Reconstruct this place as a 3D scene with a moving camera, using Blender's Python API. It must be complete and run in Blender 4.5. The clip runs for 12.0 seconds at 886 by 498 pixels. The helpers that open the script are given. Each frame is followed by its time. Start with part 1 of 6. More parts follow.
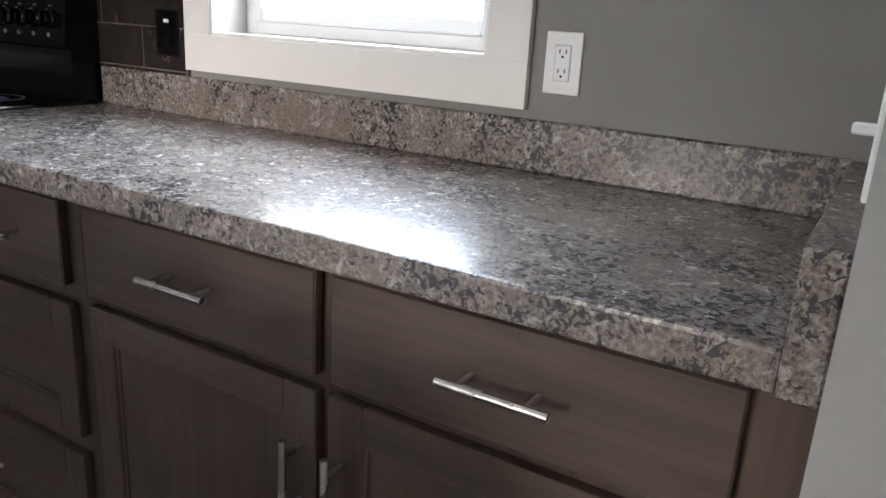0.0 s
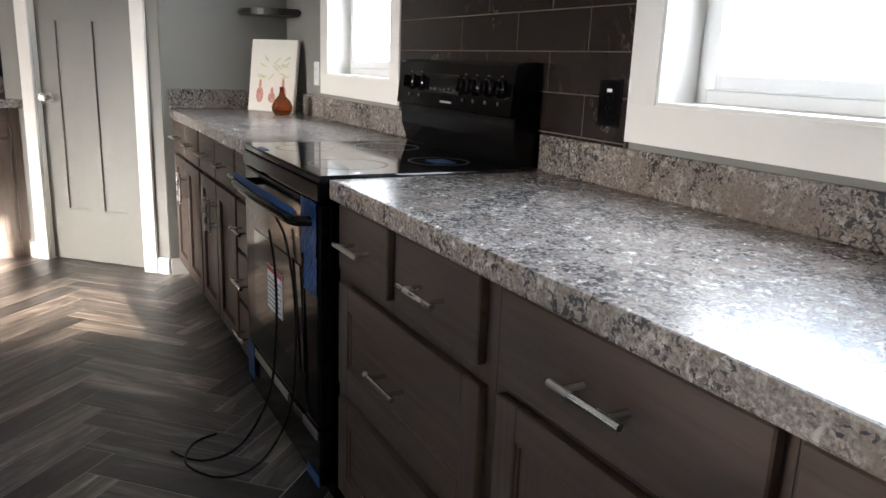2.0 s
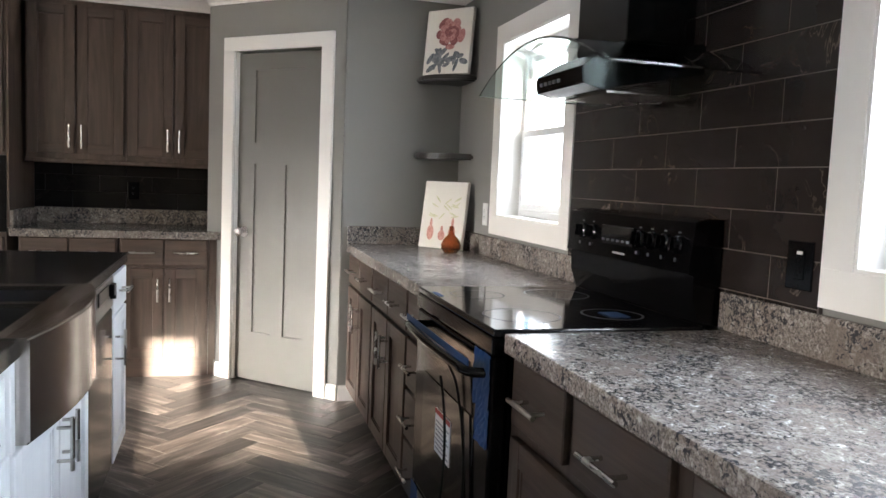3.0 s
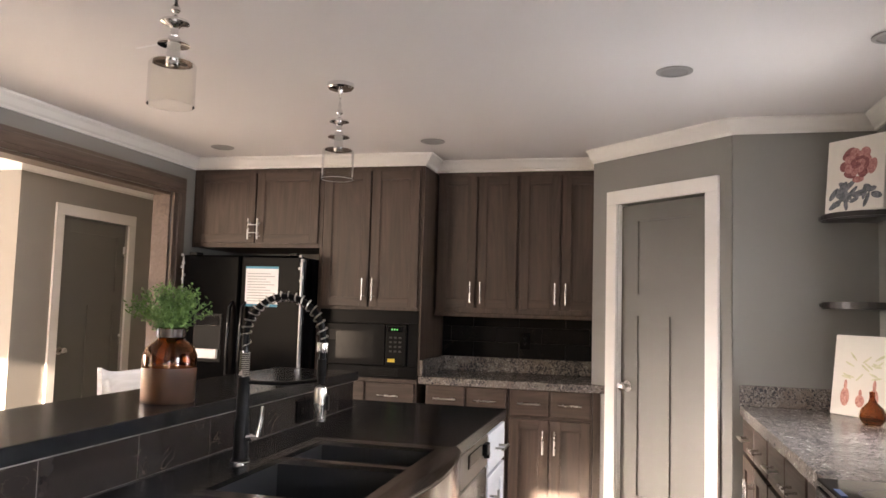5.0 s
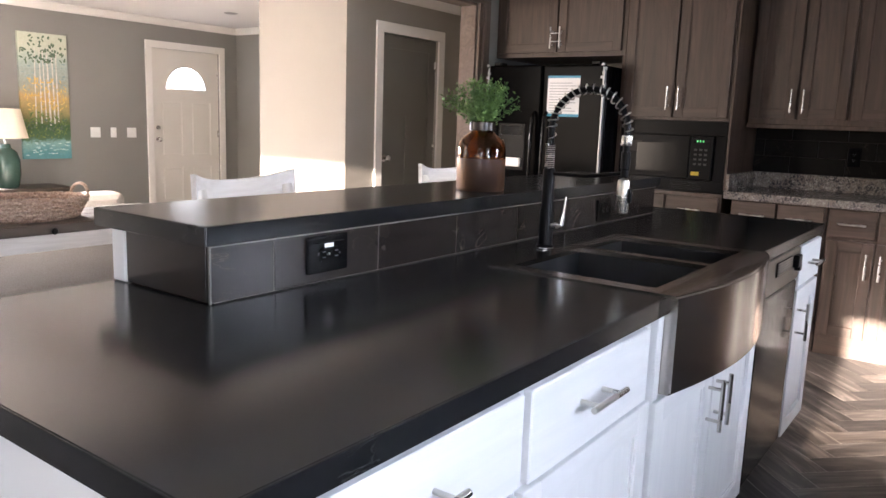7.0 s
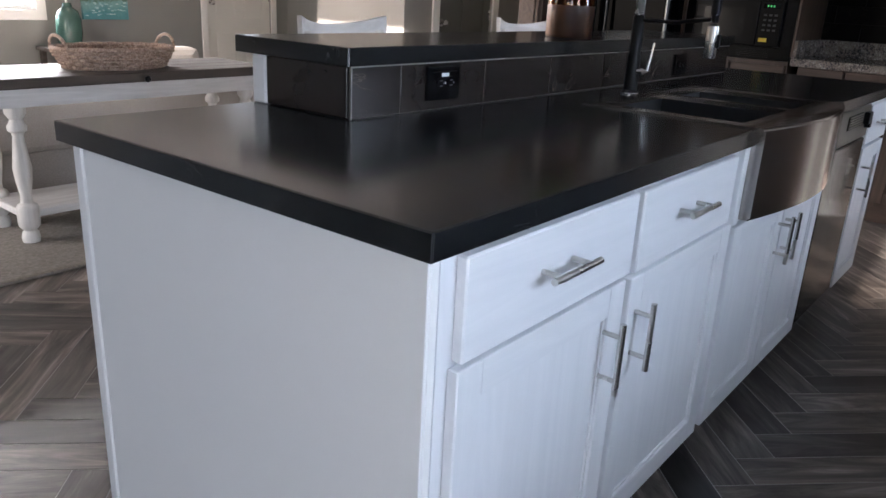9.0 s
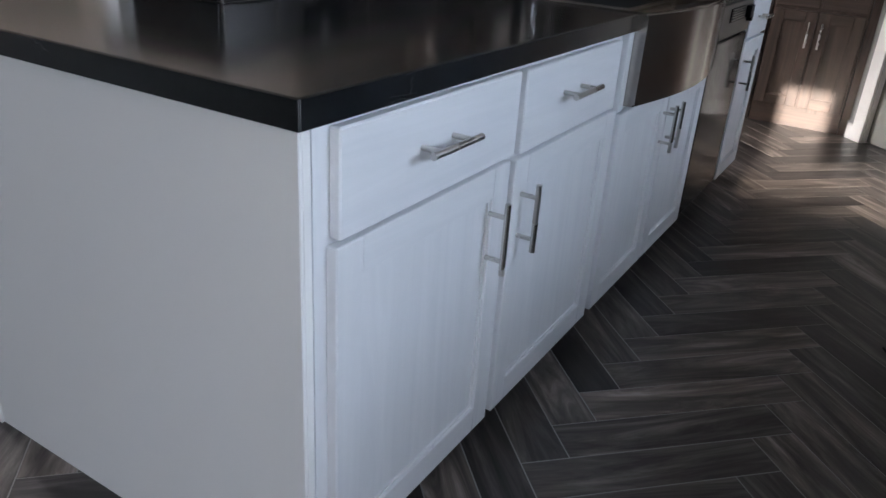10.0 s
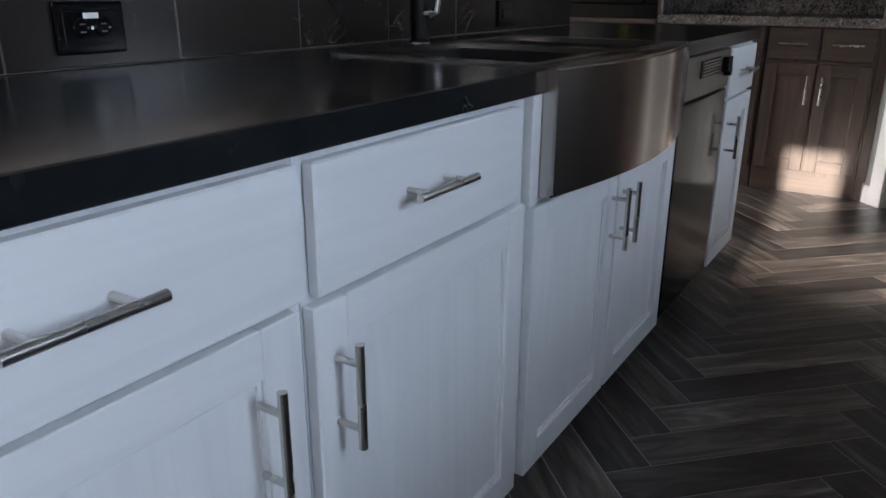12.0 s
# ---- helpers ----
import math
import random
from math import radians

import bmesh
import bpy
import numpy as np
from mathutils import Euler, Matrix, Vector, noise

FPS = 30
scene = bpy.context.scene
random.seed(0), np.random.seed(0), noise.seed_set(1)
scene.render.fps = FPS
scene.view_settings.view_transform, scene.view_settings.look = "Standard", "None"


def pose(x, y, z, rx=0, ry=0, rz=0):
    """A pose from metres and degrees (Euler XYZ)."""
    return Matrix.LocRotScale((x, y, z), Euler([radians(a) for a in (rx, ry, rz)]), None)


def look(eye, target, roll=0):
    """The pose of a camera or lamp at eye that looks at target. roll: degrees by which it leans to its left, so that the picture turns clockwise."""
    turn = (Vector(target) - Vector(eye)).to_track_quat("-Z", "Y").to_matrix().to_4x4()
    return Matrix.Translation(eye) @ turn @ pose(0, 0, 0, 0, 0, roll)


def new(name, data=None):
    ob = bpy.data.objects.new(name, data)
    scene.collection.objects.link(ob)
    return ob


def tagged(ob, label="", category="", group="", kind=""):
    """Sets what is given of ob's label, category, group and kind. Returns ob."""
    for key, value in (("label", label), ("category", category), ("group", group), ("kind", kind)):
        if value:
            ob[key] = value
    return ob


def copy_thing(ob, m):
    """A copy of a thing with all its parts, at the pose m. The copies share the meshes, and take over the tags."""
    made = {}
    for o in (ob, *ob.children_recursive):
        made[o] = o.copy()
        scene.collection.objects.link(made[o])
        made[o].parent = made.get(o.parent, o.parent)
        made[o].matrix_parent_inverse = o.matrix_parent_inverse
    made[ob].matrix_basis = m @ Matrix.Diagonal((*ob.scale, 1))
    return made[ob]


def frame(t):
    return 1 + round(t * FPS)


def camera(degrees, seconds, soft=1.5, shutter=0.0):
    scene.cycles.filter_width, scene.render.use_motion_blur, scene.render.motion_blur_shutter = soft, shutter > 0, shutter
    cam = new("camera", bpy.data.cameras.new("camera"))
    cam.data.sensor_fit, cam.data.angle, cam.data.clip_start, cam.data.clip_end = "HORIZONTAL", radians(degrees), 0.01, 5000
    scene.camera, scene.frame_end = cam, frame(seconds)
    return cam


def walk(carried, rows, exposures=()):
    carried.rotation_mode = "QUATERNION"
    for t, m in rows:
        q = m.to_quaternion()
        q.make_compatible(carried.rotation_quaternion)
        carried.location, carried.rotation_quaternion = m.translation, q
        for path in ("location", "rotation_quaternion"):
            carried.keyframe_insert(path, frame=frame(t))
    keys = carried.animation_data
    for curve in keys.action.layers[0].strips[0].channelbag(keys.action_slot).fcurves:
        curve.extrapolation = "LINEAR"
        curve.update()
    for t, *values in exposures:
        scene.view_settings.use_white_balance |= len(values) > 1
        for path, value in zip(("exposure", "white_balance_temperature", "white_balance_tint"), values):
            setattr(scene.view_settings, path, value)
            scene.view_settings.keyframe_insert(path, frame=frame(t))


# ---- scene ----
cam = camera(61.1, 12.0)
PATH = [
    (0, (0.835, 0.599, 1.191), (-0.13, 2.252, 0.609), 3.4),
    (0.5, (0.78, 0.722, 1.171), (-0.284, 2.275, 0.494), 3.5),
    (1, (0.715, 0.75, 1.169), (-0.558, 2.138, 0.494), 2.2),
    (1.5, (0.675, 0.744, 1.183), (-0.826, 1.932, 0.603), 2.3),
    (2, (0.649, 0.714, 1.199), (-1.059, 1.636, 0.719), 2.2),
    (2.5, (0.632, 0.67, 1.234), (-1.212, 1.378, 0.919), 2.5),
    (2.7, (0.633, 0.647, 1.25), (-1.243, 1.294, 1.003), 2.7),
    (4.3, (0.557, 0.761, 1.372), (-1.433, 0.813, 1.565), 1.4),
    (4.5, (0.53, 0.77, 1.373), (-1.452, 0.622, 1.589), 1.9),
    (5, (0.489, 0.798, 1.369), (-1.444, 0.307, 1.522), 1.6),
    (5.5, (0.48, 0.789, 1.368), (-1.378, 0.051, 1.383), 1.8),
    (6, (0.483, 0.78, 1.352), (-1.286, -0.15, 1.284), 1.6),
    (6.5, (0.49, 0.783, 1.322), (-1.176, -0.308, 1.135), 1.8),
    (7, (0.519, 0.796, 1.284), (-1.074, -0.365, 0.946), 2.0),
    (7.2, (0.539, 0.801, 1.281), (-1.063, -0.341, 0.92), 1.9),
    (8.8, (0.783, 0.793, 1.2), (-0.712, -0.394, 0.602), 2.8),
    (9, (0.796, 0.793, 1.191), (-0.689, -0.381, 0.544), 3.0),
    (9.5, (0.807, 0.82, 1.159), (-0.713, -0.22, 0.379), 4.0),
    (10, (0.773, 0.835, 1.131), (-0.792, -0.088, 0.294), 3.8),
    (10.5, (0.599, 0.859, 1.102), (-0.963, -0.075, 0.273), 2.8),
    (11, (0.433, 0.889, 1.071), (-1.093, -0.104, 0.242), 0.3),
    (11.5, (0.282, 0.851, 1.042), (-1.282, -0.132, 0.274), 0.1),
    (12, (0.111, 0.802, 1.043), (-1.484, -0.212, 0.388), 0.2),
]
EXPOSURES = [(0.0, 3.45, 6150, 12), (2.7, 3.35, 6150, 10.5), (4.3, 3.38, 6800, 17), (6.0, 3.55, 7050, 22), (7.2, 3.3, 6050, 17), (8.8, 2.65, 5750, 14.5), (10.0, 2.15, 5800, 13), (12.0, 1.98, 5800, 12)]
walk(cam, [(t, look(eye, target, roll)) for t, eye, target, roll in PATH], EXPOSURES)

# ---- light ----
SUN_DIR = Vector((-1.0, -0.06, -0.19)).normalized()
world = bpy.data.worlds.new("sky")
scene.world = world
world.use_nodes = True
wn = world.node_tree
sky = wn.nodes.new("ShaderNodeTexSky")
sky.sky_type = 'NISHITA'
sky.sun_disc = False
sky.sun_elevation = math.asin(-SUN_DIR.z) + 0.25
sky.sun_rotation = math.atan2(-SUN_DIR.x, -SUN_DIR.y)
wn.nodes["Background"].inputs[1].default_value = 0.05
wn.links.new(sky.outputs[0], wn.nodes["Background"].inputs[0])

sun_data = bpy.data.lights.new("sun", "SUN")
sun_data.energy, sun_data.angle, sun_data.color = 5.0, radians(0.6), (1.0, 0.86, 0.68)
sun = new("sun", sun_data)
sun.matrix_world = look((12, 2.4, 3), Vector((12, 2.4, 3)) + SUN_DIR)


def sky_lamp(name, centre, target, w, h, power, color, spread=140):
    """An area lamp in place of skylight through one opening, seen or added."""
    d = bpy.data.lights.new(name, "AREA")
    d.shape, d.size, d.size_y, d.energy, d.color = "RECTANGLE", w, h, power, color
    d.spread = radians(spread)
    ob = new(name, d)
    ob.matrix_world = look(centre, target)
    return ob


SKY_COOL = (0.72, 0.86, 1.0)
sky_lamp("skylight_window_a", (-0.275, 2.45, 1.62), (-0.275, 0, 0.2), 0.95, 1.0, 3.2, SKY_COOL)
sky_lamp("skylight_window_b", (-2.52, 2.45, 1.62), (-2.52, 0, 0.2), 0.95, 1.0, 1.9, SKY_COOL)
# Fill lamp added for the living room, at an unseen opening.
sky_lamp("added_living_fill", (1.45, -4.0, 1.2), (-3.0, -4.4, 0.1), 1.6, 2.0, 8.0, (1.0, 0.88, 0.74), 120)
# Weak fill added from the unseen side of the kitchen.
sky_lamp("added_side_fill", (3.58, 1.20, 1.50), (0, -0.6, 0.0), 1.1, 0.5, 0.35, (1.0, 0.97, 0.94))
# Lamp added at an unseen door to lift the island end and low fronts.
sky_lamp("added_island_fill", (2.25, 1.96, 1.05), (1.6, -0.6, 0.2), 1.4, 1.9, 2.0, (0.84, 0.92, 1.0))
sky_lamp("skylight_front_window", (-2.0, -7.75, 1.45), (-2.0, -5.3, 0.0), 1.7, 1.3, 84, (1.0, 0.91, 0.81), 61)


# ---- materials ----
def nodes_of(name):
    m = bpy.data.materials.new(name)
    m.use_nodes = True
    return m, m.node_tree, m.node_tree.nodes["Principled BSDF"]


def ramp(nt, stops):
    r = nt.nodes.new("ShaderNodeValToRGB")
    while len(r.color_ramp.elements) < len(stops):
        r.color_ramp.elements.new(0.5)
    for e, (p, c) in zip(r.color_ramp.elements, stops):
        e.position, e.color = p, (*c, 1.0)
    return r


def coords(nt, scale=(1, 1, 1), space="Object", shift=0.0):
    tc = nt.nodes.new("ShaderNodeTexCoord")
    mp = nt.nodes.new("ShaderNodeMapping")
    mp.inputs["Scale"].default_value = scale
    nt.links.new(tc.outputs[space], mp.inputs["Vector"])
    if shift:
        info = nt.nodes.new("ShaderNodeObjectInfo")
        mul = nt.nodes.new("ShaderNodeMath")
        mul.operation = "MULTIPLY"
        mul.inputs[1].default_value = shift
        nt.links.new(info.outputs["Random"], mul.inputs[0])
        comb = nt.nodes.new("ShaderNodeCombineXYZ")
        for i in range(3):
            nt.links.new(mul.outputs[0], comb.inputs[i])
        nt.links.new(comb.outputs[0], mp.inputs["Location"])
    return mp


def noise_tex(nt, vec, scale, detail=4.0, rough=0.55, distort=0.0):
    n = nt.nodes.new("ShaderNodeTexNoise")
    n.inputs["Scale"].default_value, n.inputs["Detail"].default_value = scale, detail
    n.inputs["Roughness"].default_value, n.inputs["Distortion"].default_value = rough, distort
    nt.links.new(vec.outputs[0], n.inputs["Vector"])
    return n


def mix(nt, a, b, fac, mode="MIX"):
    m = nt.nodes.new("ShaderNodeMix")
    m.data_type, m.blend_type = "RGBA", mode
    for sock, v in ((m.inputs[6], a), (m.inputs[7], b)):
        if isinstance(v, tuple):
            sock.default_value = (*v, 1.0)
        else:
            nt.links.new(v, sock)
    if isinstance(fac, float):
        m.inputs[0].default_value = fac
    else:
        nt.links.new(fac, m.inputs[0])
    return m.outputs[2]


def bump(nt, bsdf, height, strength, dist=0.002):
    b = nt.nodes.new("ShaderNodeBump")
    b.inputs["Strength"].default_value, b.inputs["Distance"].default_value = strength, dist
    nt.links.new(height, b.inputs["Height"])
    nt.links.new(b.outputs[0], bsdf.inputs["Normal"])


def rough_var(nt, bsdf, fac, lo, hi):
    mr = nt.nodes.new("ShaderNodeMapRange")
    mr.inputs[3].default_value, mr.inputs[4].default_value = lo, hi
    nt.links.new(fac, mr.inputs[0])
    nt.links.new(mr.outputs[0], bsdf.inputs["Roughness"])


def paint(name, color, rough=0.55, vary=0.06, relief=0.06, grain=220.0):
    m, nt, b = nodes_of(name)
    v = coords(nt)
    n1, n2 = noise_tex(nt, v, 1.7, 3), noise_tex(nt, v, grain, 2)
    dark = tuple(c * (1 - vary) for c in color)
    nt.links.new(mix(nt, dark, color, n1.outputs[0]), b.inputs["Base Color"])
    rough_var(nt, b, n1.outputs[0], rough - 0.07, rough + 0.07)
    bump(nt, b, n2.outputs[0], relief, 0.001)
    return m


def wood(name, dark, light, axis, rough=0.45, shift=7.0, fine=1.0, streak=0.3):
    """Stained timber; the grain runs along the local axis 0, 1 or 2."""
    m, nt, b = nodes_of(name)
    sc = [14.0 * fine, 14.0 * fine, 14.0 * fine]
    sc[axis] = 1.1 * fine
    v = coords(nt, tuple(sc), shift=shift)
    n1 = noise_tex(nt, v, 1.0, 5, 0.6, 2.2)
    sf = [90.0, 90.0, 90.0]
    sf[axis] = 3.0
    v2 = coords(nt, tuple(sf), shift=shift)
    n2 = noise_tex(nt, v2, 1.0, 3, 0.6, 0.3)
    r = ramp(nt, [(0.28, dark), (0.5, tuple((a + c) / 2 for a, c in zip(dark, light))), (0.72, light)])
    nt.links.new(n1.outputs[0], r.inputs[0])
    col = mix(nt, r.outputs[0], (0.55, 0.5, 0.48), n2.outputs[0], "MULTIPLY")
    col = mix(nt, r.outputs[0], col, streak)
    nt.links.new(col, b.inputs["Base Color"])
    rough_var(nt, b, n2.outputs[0], rough - 0.08, rough + 0.1)
    bump(nt, b, n2.outputs[0], 0.12, 0.001)
    return m


def plain(name, color, rough=0.4, metal=0.0, vary=0.12, scale=30.0, spec=0.5):
    m, nt, b = nodes_of(name)
    v = coords(nt)
    n = noise_tex(nt, v, scale, 3)
    nt.links.new(mix(nt, tuple(c * (1 - vary) for c in color), color, n.outputs[0]), b.inputs["Base Color"])
    b.inputs["Metallic"].default_value = metal
    b.inputs["Specular IOR Level"].default_value = spec
    rough_var(nt, b, n.outputs[0], max(0.02, rough - 0.05), rough + 0.06)
    return m


def granite_laminate():
    """Printed stone: tan ground, brown clouds, pale flecks and clusters of charcoal flecks."""
    m, nt, b = nodes_of("granite_laminate")
    v = coords(nt)
    cloud, mid, fine = noise_tex(nt, v, 7, 4, 0.6, 0.8), noise_tex(nt, v, 52, 6, 0.66, 0.9), noise_tex(nt, v, 170, 4, 0.7)
    base = ramp(nt, [(0.34, (0.085, 0.071, 0.063)), (0.5, (0.190, 0.163, 0.144)), (0.66, (0.33, 0.292, 0.262))])
    nt.links.new(fine.outputs[0], base.inputs[0])
    pale = ramp(nt, [(0.53, (0, 0, 0)), (0.62, (1, 1, 1))])
    nt.links.new(mid.outputs[0], pale.inputs[0])
    col = mix(nt, base.outputs[0], (0.37, 0.34, 0.312), pale.outputs[0])
    vb = noise_tex(nt, v, 9, 5, 0.62, 1.0)
    brown = ramp(nt, [(0.50, (0, 0, 0)), (0.64, (0.75, 0.75, 0.75))])
    nt.links.new(vb.outputs[0], brown.inputs[0])
    col = mix(nt, col, (0.185, 0.148, 0.124), brown.outputs[0])
    fleck = noise_tex(nt, v, 84, 4, 0.62, 1.0)
    gate = ramp(nt, [(0.38, (0.80, 0.80, 0.80)), (0.60, (1.06, 1.06, 1.06))])
    nt.links.new(cloud.outputs[0], gate.inputs[0])
    mul = nt.nodes.new("ShaderNodeMath")
    mul.operation = "MULTIPLY"
    nt.links.new(fleck.outputs[0], mul.inputs[0])
    nt.links.new(gate.outputs[0], mul.inputs[1])
    dark = ramp(nt, [(0.508, (0, 0, 0)), (0.553, (1, 1, 1))])
    nt.links.new(mul.outputs[0], dark.inputs[0])
    col = mix(nt, col, (0.044, 0.043, 0.047), dark.outputs[0])
    nt.links.new(col, b.inputs["Base Color"])
    b.inputs["Specular IOR Level"].default_value = 0.42
    rough_var(nt, b, mid.outputs[0], 0.19, 0.32)
    bump(nt, b, fine.outputs[0], 0.06, 0.0008)
    return m


def veined(name, base, vein, rough, vein_scale=2.2, amount=0.5, width=0.012, shift=0.0, relief=0.02, spec=0.22, gate_at=0.56):
    """Dark stone with thin pale veins."""
    m, nt, b = nodes_of(name)
    b.inputs["Specular IOR Level"].default_value = spec
    v = coords(nt, shift=shift)
    n0 = noise_tex(nt, v, vein_scale, 5, 0.6, 1.4)
    sub = nt.nodes.new("ShaderNodeMath")
    sub.operation = "SUBTRACT"
    sub.inputs[1].default_value = 0.5
    nt.links.new(n0.outputs[0], sub.inputs[0])
    ab = nt.nodes.new("ShaderNodeMath")
    ab.operation = "ABSOLUTE"
    nt.links.new(sub.outputs[0], ab.inputs[0])
    r = ramp(nt, [(0.0, (1, 1, 1)), (width, (0, 0, 0))])
    nt.links.new(ab.outputs[0], r.inputs[0])
    gate = noise_tex(nt, v, 5.0, 3)
    g = ramp(nt, [(gate_at, (0, 0, 0)), (gate_at + 0.12, (amount, amount, amount))])
    nt.links.new(gate.outputs[0], g.inputs[0])
    fac = nt.nodes.new("ShaderNodeMath")
    fac.operation = "MULTIPLY"
    nt.links.new(r.outputs[0], fac.inputs[0])
    nt.links.new(g.outputs[0], fac.inputs[1])
    cloud = noise_tex(nt, v, 12, 4)
    col = mix(nt, tuple(c * 0.85 for c in base), tuple(c * 1.15 for c in base), cloud.outputs[0])
    col = mix(nt, col, vein, fac.outputs[0])
    nt.links.new(col, b.inputs["Base Color"])
    rough_var(nt, b, cloud.outputs[0], rough - 0.015, rough + 0.015)
    fine = noise_tex(nt, v, 160, 2)
    bump(nt, b, fine.outputs[0], relief, 0.001)
    return m


def floor_plank(space="Object"):
    m, nt, b = nodes_of("wood_look_floor_tile")
    v = coords(nt, (1.7, 13, 13), space, shift=9.0)
    n1 = noise_tex(nt, v, 1.0, 7, 0.66, 1.3)
    v2 = coords(nt, (7, 130, 130), space, shift=9.0)
    n2 = noise_tex(nt, v2, 1.0, 3, 0.6, 0.4)
    r = ramp(nt, [(0.30, (0.024, 0.020, 0.017)), (0.44, (0.072, 0.061, 0.0545)), (0.56, (0.155, 0.134, 0.12)), (0.70, (0.34, 0.30, 0.275))])
    nt.links.new(n1.outputs[0], r.inputs[0])
    info = nt.nodes.new("ShaderNodeObjectInfo")
    geo = nt.nodes.new("ShaderNodeNewGeometry")
    ad = nt.nodes.new("ShaderNodeMath")
    ad.operation = "ADD"
    nt.links.new(info.outputs["Random"], ad.inputs[0])
    nt.links.new(geo.outputs["Random Per Island"], ad.inputs[1])
    fr = nt.nodes.new("ShaderNodeMath")
    fr.operation = "FRACT"
    nt.links.new(ad.outputs[0], fr.inputs[0])
    tone = ramp(nt, [(0.0, (0.42, 0.42, 0.44)), (0.5, (0.92, 0.91, 0.90)), (1.0, (1.8, 1.74, 1.68))])
    nt.links.new(fr.outputs[0], tone.inputs[0])
    col = mix(nt, r.outputs[0], tone.outputs[0], 1.0, "MULTIPLY")
    col2 = mix(nt, col, (0.6, 0.58, 0.56), n2.outputs[0], "MULTIPLY")
    col = mix(nt, col, col2, 0.45)
    nt.links.new(col, b.inputs["Base Color"])
    rough_var(nt, b, n1.outputs[0], 0.32, 0.46)
    bump(nt, b, n2.outputs[0], 0.1, 0.001)
    return m


def brushed(name, color, rough, axis=0):
    m, nt, b = nodes_of(name)
    sc = [60.0, 60.0, 60.0]
    sc[axis] = 0.8
    n = noise_tex(nt, coords(nt, tuple(sc)), 1.0, 3)
    nt.links.new(mix(nt, tuple(c * 0.95 for c in color), color, n.outputs[0]), b.inputs["Base Color"])
    b.inputs["Metallic"].default_value = 1.0
    rough_var(nt, b, n.outputs[0], rough - 0.015, rough + 0.015)
    return m


def brushed_sheet(name, color, rough):
    """Steel brushed along the level, which draws reflections out upright."""
    m, nt, b = nodes_of(name)
    n = noise_tex(nt, coords(nt, (0.8, 0.8, 240)), 1.0, 3)
    nt.links.new(mix(nt, tuple(c * 0.9 for c in color), color, n.outputs[0]), b.inputs["Base Color"])
    b.inputs["Metallic"].default_value = 1.0
    b.inputs["Roughness"].default_value = rough
    b.inputs["Anisotropic"].default_value = 0.75
    b.inputs["Anisotropic Rotation"].default_value = 0.25
    t = nt.nodes.new("ShaderNodeTangent")
    t.direction_type, t.axis = "RADIAL", "Z"
    nt.links.new(t.outputs[0], b.inputs["Tangent"])
    return m


def glass(name, color=(1, 1, 1), rough=0.0, ior=1.45):
    m, nt, b = nodes_of(name)
    b.inputs["Base Color"].default_value = (*color, 1)
    b.inputs["Transmission Weight"].default_value = 1.0
    b.inputs["Roughness"].default_value, b.inputs["IOR"].default_value = rough, ior
    return m


def thin_glass(name, ior=1.45, rough=0.02):
    """Glass too thin to bend what lies behind it: clear, with gloss at the edges."""
    m, nt, b = nodes_of(name)
    tr, gl, fr, mx = (nt.nodes.new("ShaderNode" + k) for k in ("BsdfTransparent", "BsdfGlossy", "Fresnel", "MixShader"))
    tr.inputs[0].default_value = (0.97, 0.97, 0.96, 1)
    gl.inputs["Roughness"].default_value = rough
    fr.inputs["IOR"].default_value = ior
    nt.links.new(fr.outputs[0], mx.inputs[0])
    nt.links.new(tr.outputs[0], mx.inputs[1])
    nt.links.new(gl.outputs[0], mx.inputs[2])
    nt.links.new(mx.outputs[0], nt.nodes["Material Output"].inputs[0])
    return m


def screen(name, color, through_share):
    """Sheet added to weaken the sun: part open, part dark."""
    m, nt, b = nodes_of(name)
    tr, df, mx = (nt.nodes.new("ShaderNode" + k) for k in ("BsdfTransparent", "BsdfDiffuse", "MixShader"))
    df.inputs[0].default_value = (*color, 1)
    mx.inputs[0].default_value = 1 - through_share
    nt.links.new(tr.outputs[0], mx.inputs[1])
    nt.links.new(df.outputs[0], mx.inputs[2])
    nt.links.new(mx.outputs[0], nt.nodes["Material Output"].inputs[0])
    return m


def glow(name, color, strength):
    m, nt, b = nodes_of(name)
    b.inputs["Base Color"].default_value = (*color, 1)
    b.inputs["Emission Color"].default_value = (*color, 1)
    b.inputs["Emission Strength"].default_value = strength
    return m


WALL = paint("grey_green_wall_paint", (0.243, 0.237, 0.220), 0.6)
CEIL = paint("white_ceiling_paint", (0.74, 0.72, 0.70), 0.8, 0.04, 0.12, 90)
# Lightened copy of the wall paint: brightness of lit walls put into the colour.
LIT_WALL = paint("lit_wall_paint", (0.30, 0.277, 0.245), 0.6)
TRIM = paint("white_trim_paint", (0.80, 0.775, 0.735), 0.4, 0.03, 0.02)
DOORP = paint("grey_green_door_paint", (0.148, 0.142, 0.121), 0.42, 0.05, 0.04)
DOORW = paint("cream_door_paint", (0.72, 0.69, 0.63), 0.4, 0.03, 0.03)
WOOD_V = wood("grey_brown_stained_wood_upright", (0.048, 0.0305, 0.0222), (0.104, 0.0690, 0.0505), 2, streak=0.42)
WOOD_H = wood("grey_brown_stained_wood_level", (0.048, 0.0305, 0.0222), (0.104, 0.0690, 0.0505), 0, streak=0.42)
BEAM = wood("brown_stained_beam", (0.075, 0.050, 0.036), (0.15, 0.105, 0.08), 0)
WHITE_V = wood("white_painted_oak_upright", (0.67, 0.675, 0.69), (0.75, 0.75, 0.76), 2, 0.42, streak=0.05)
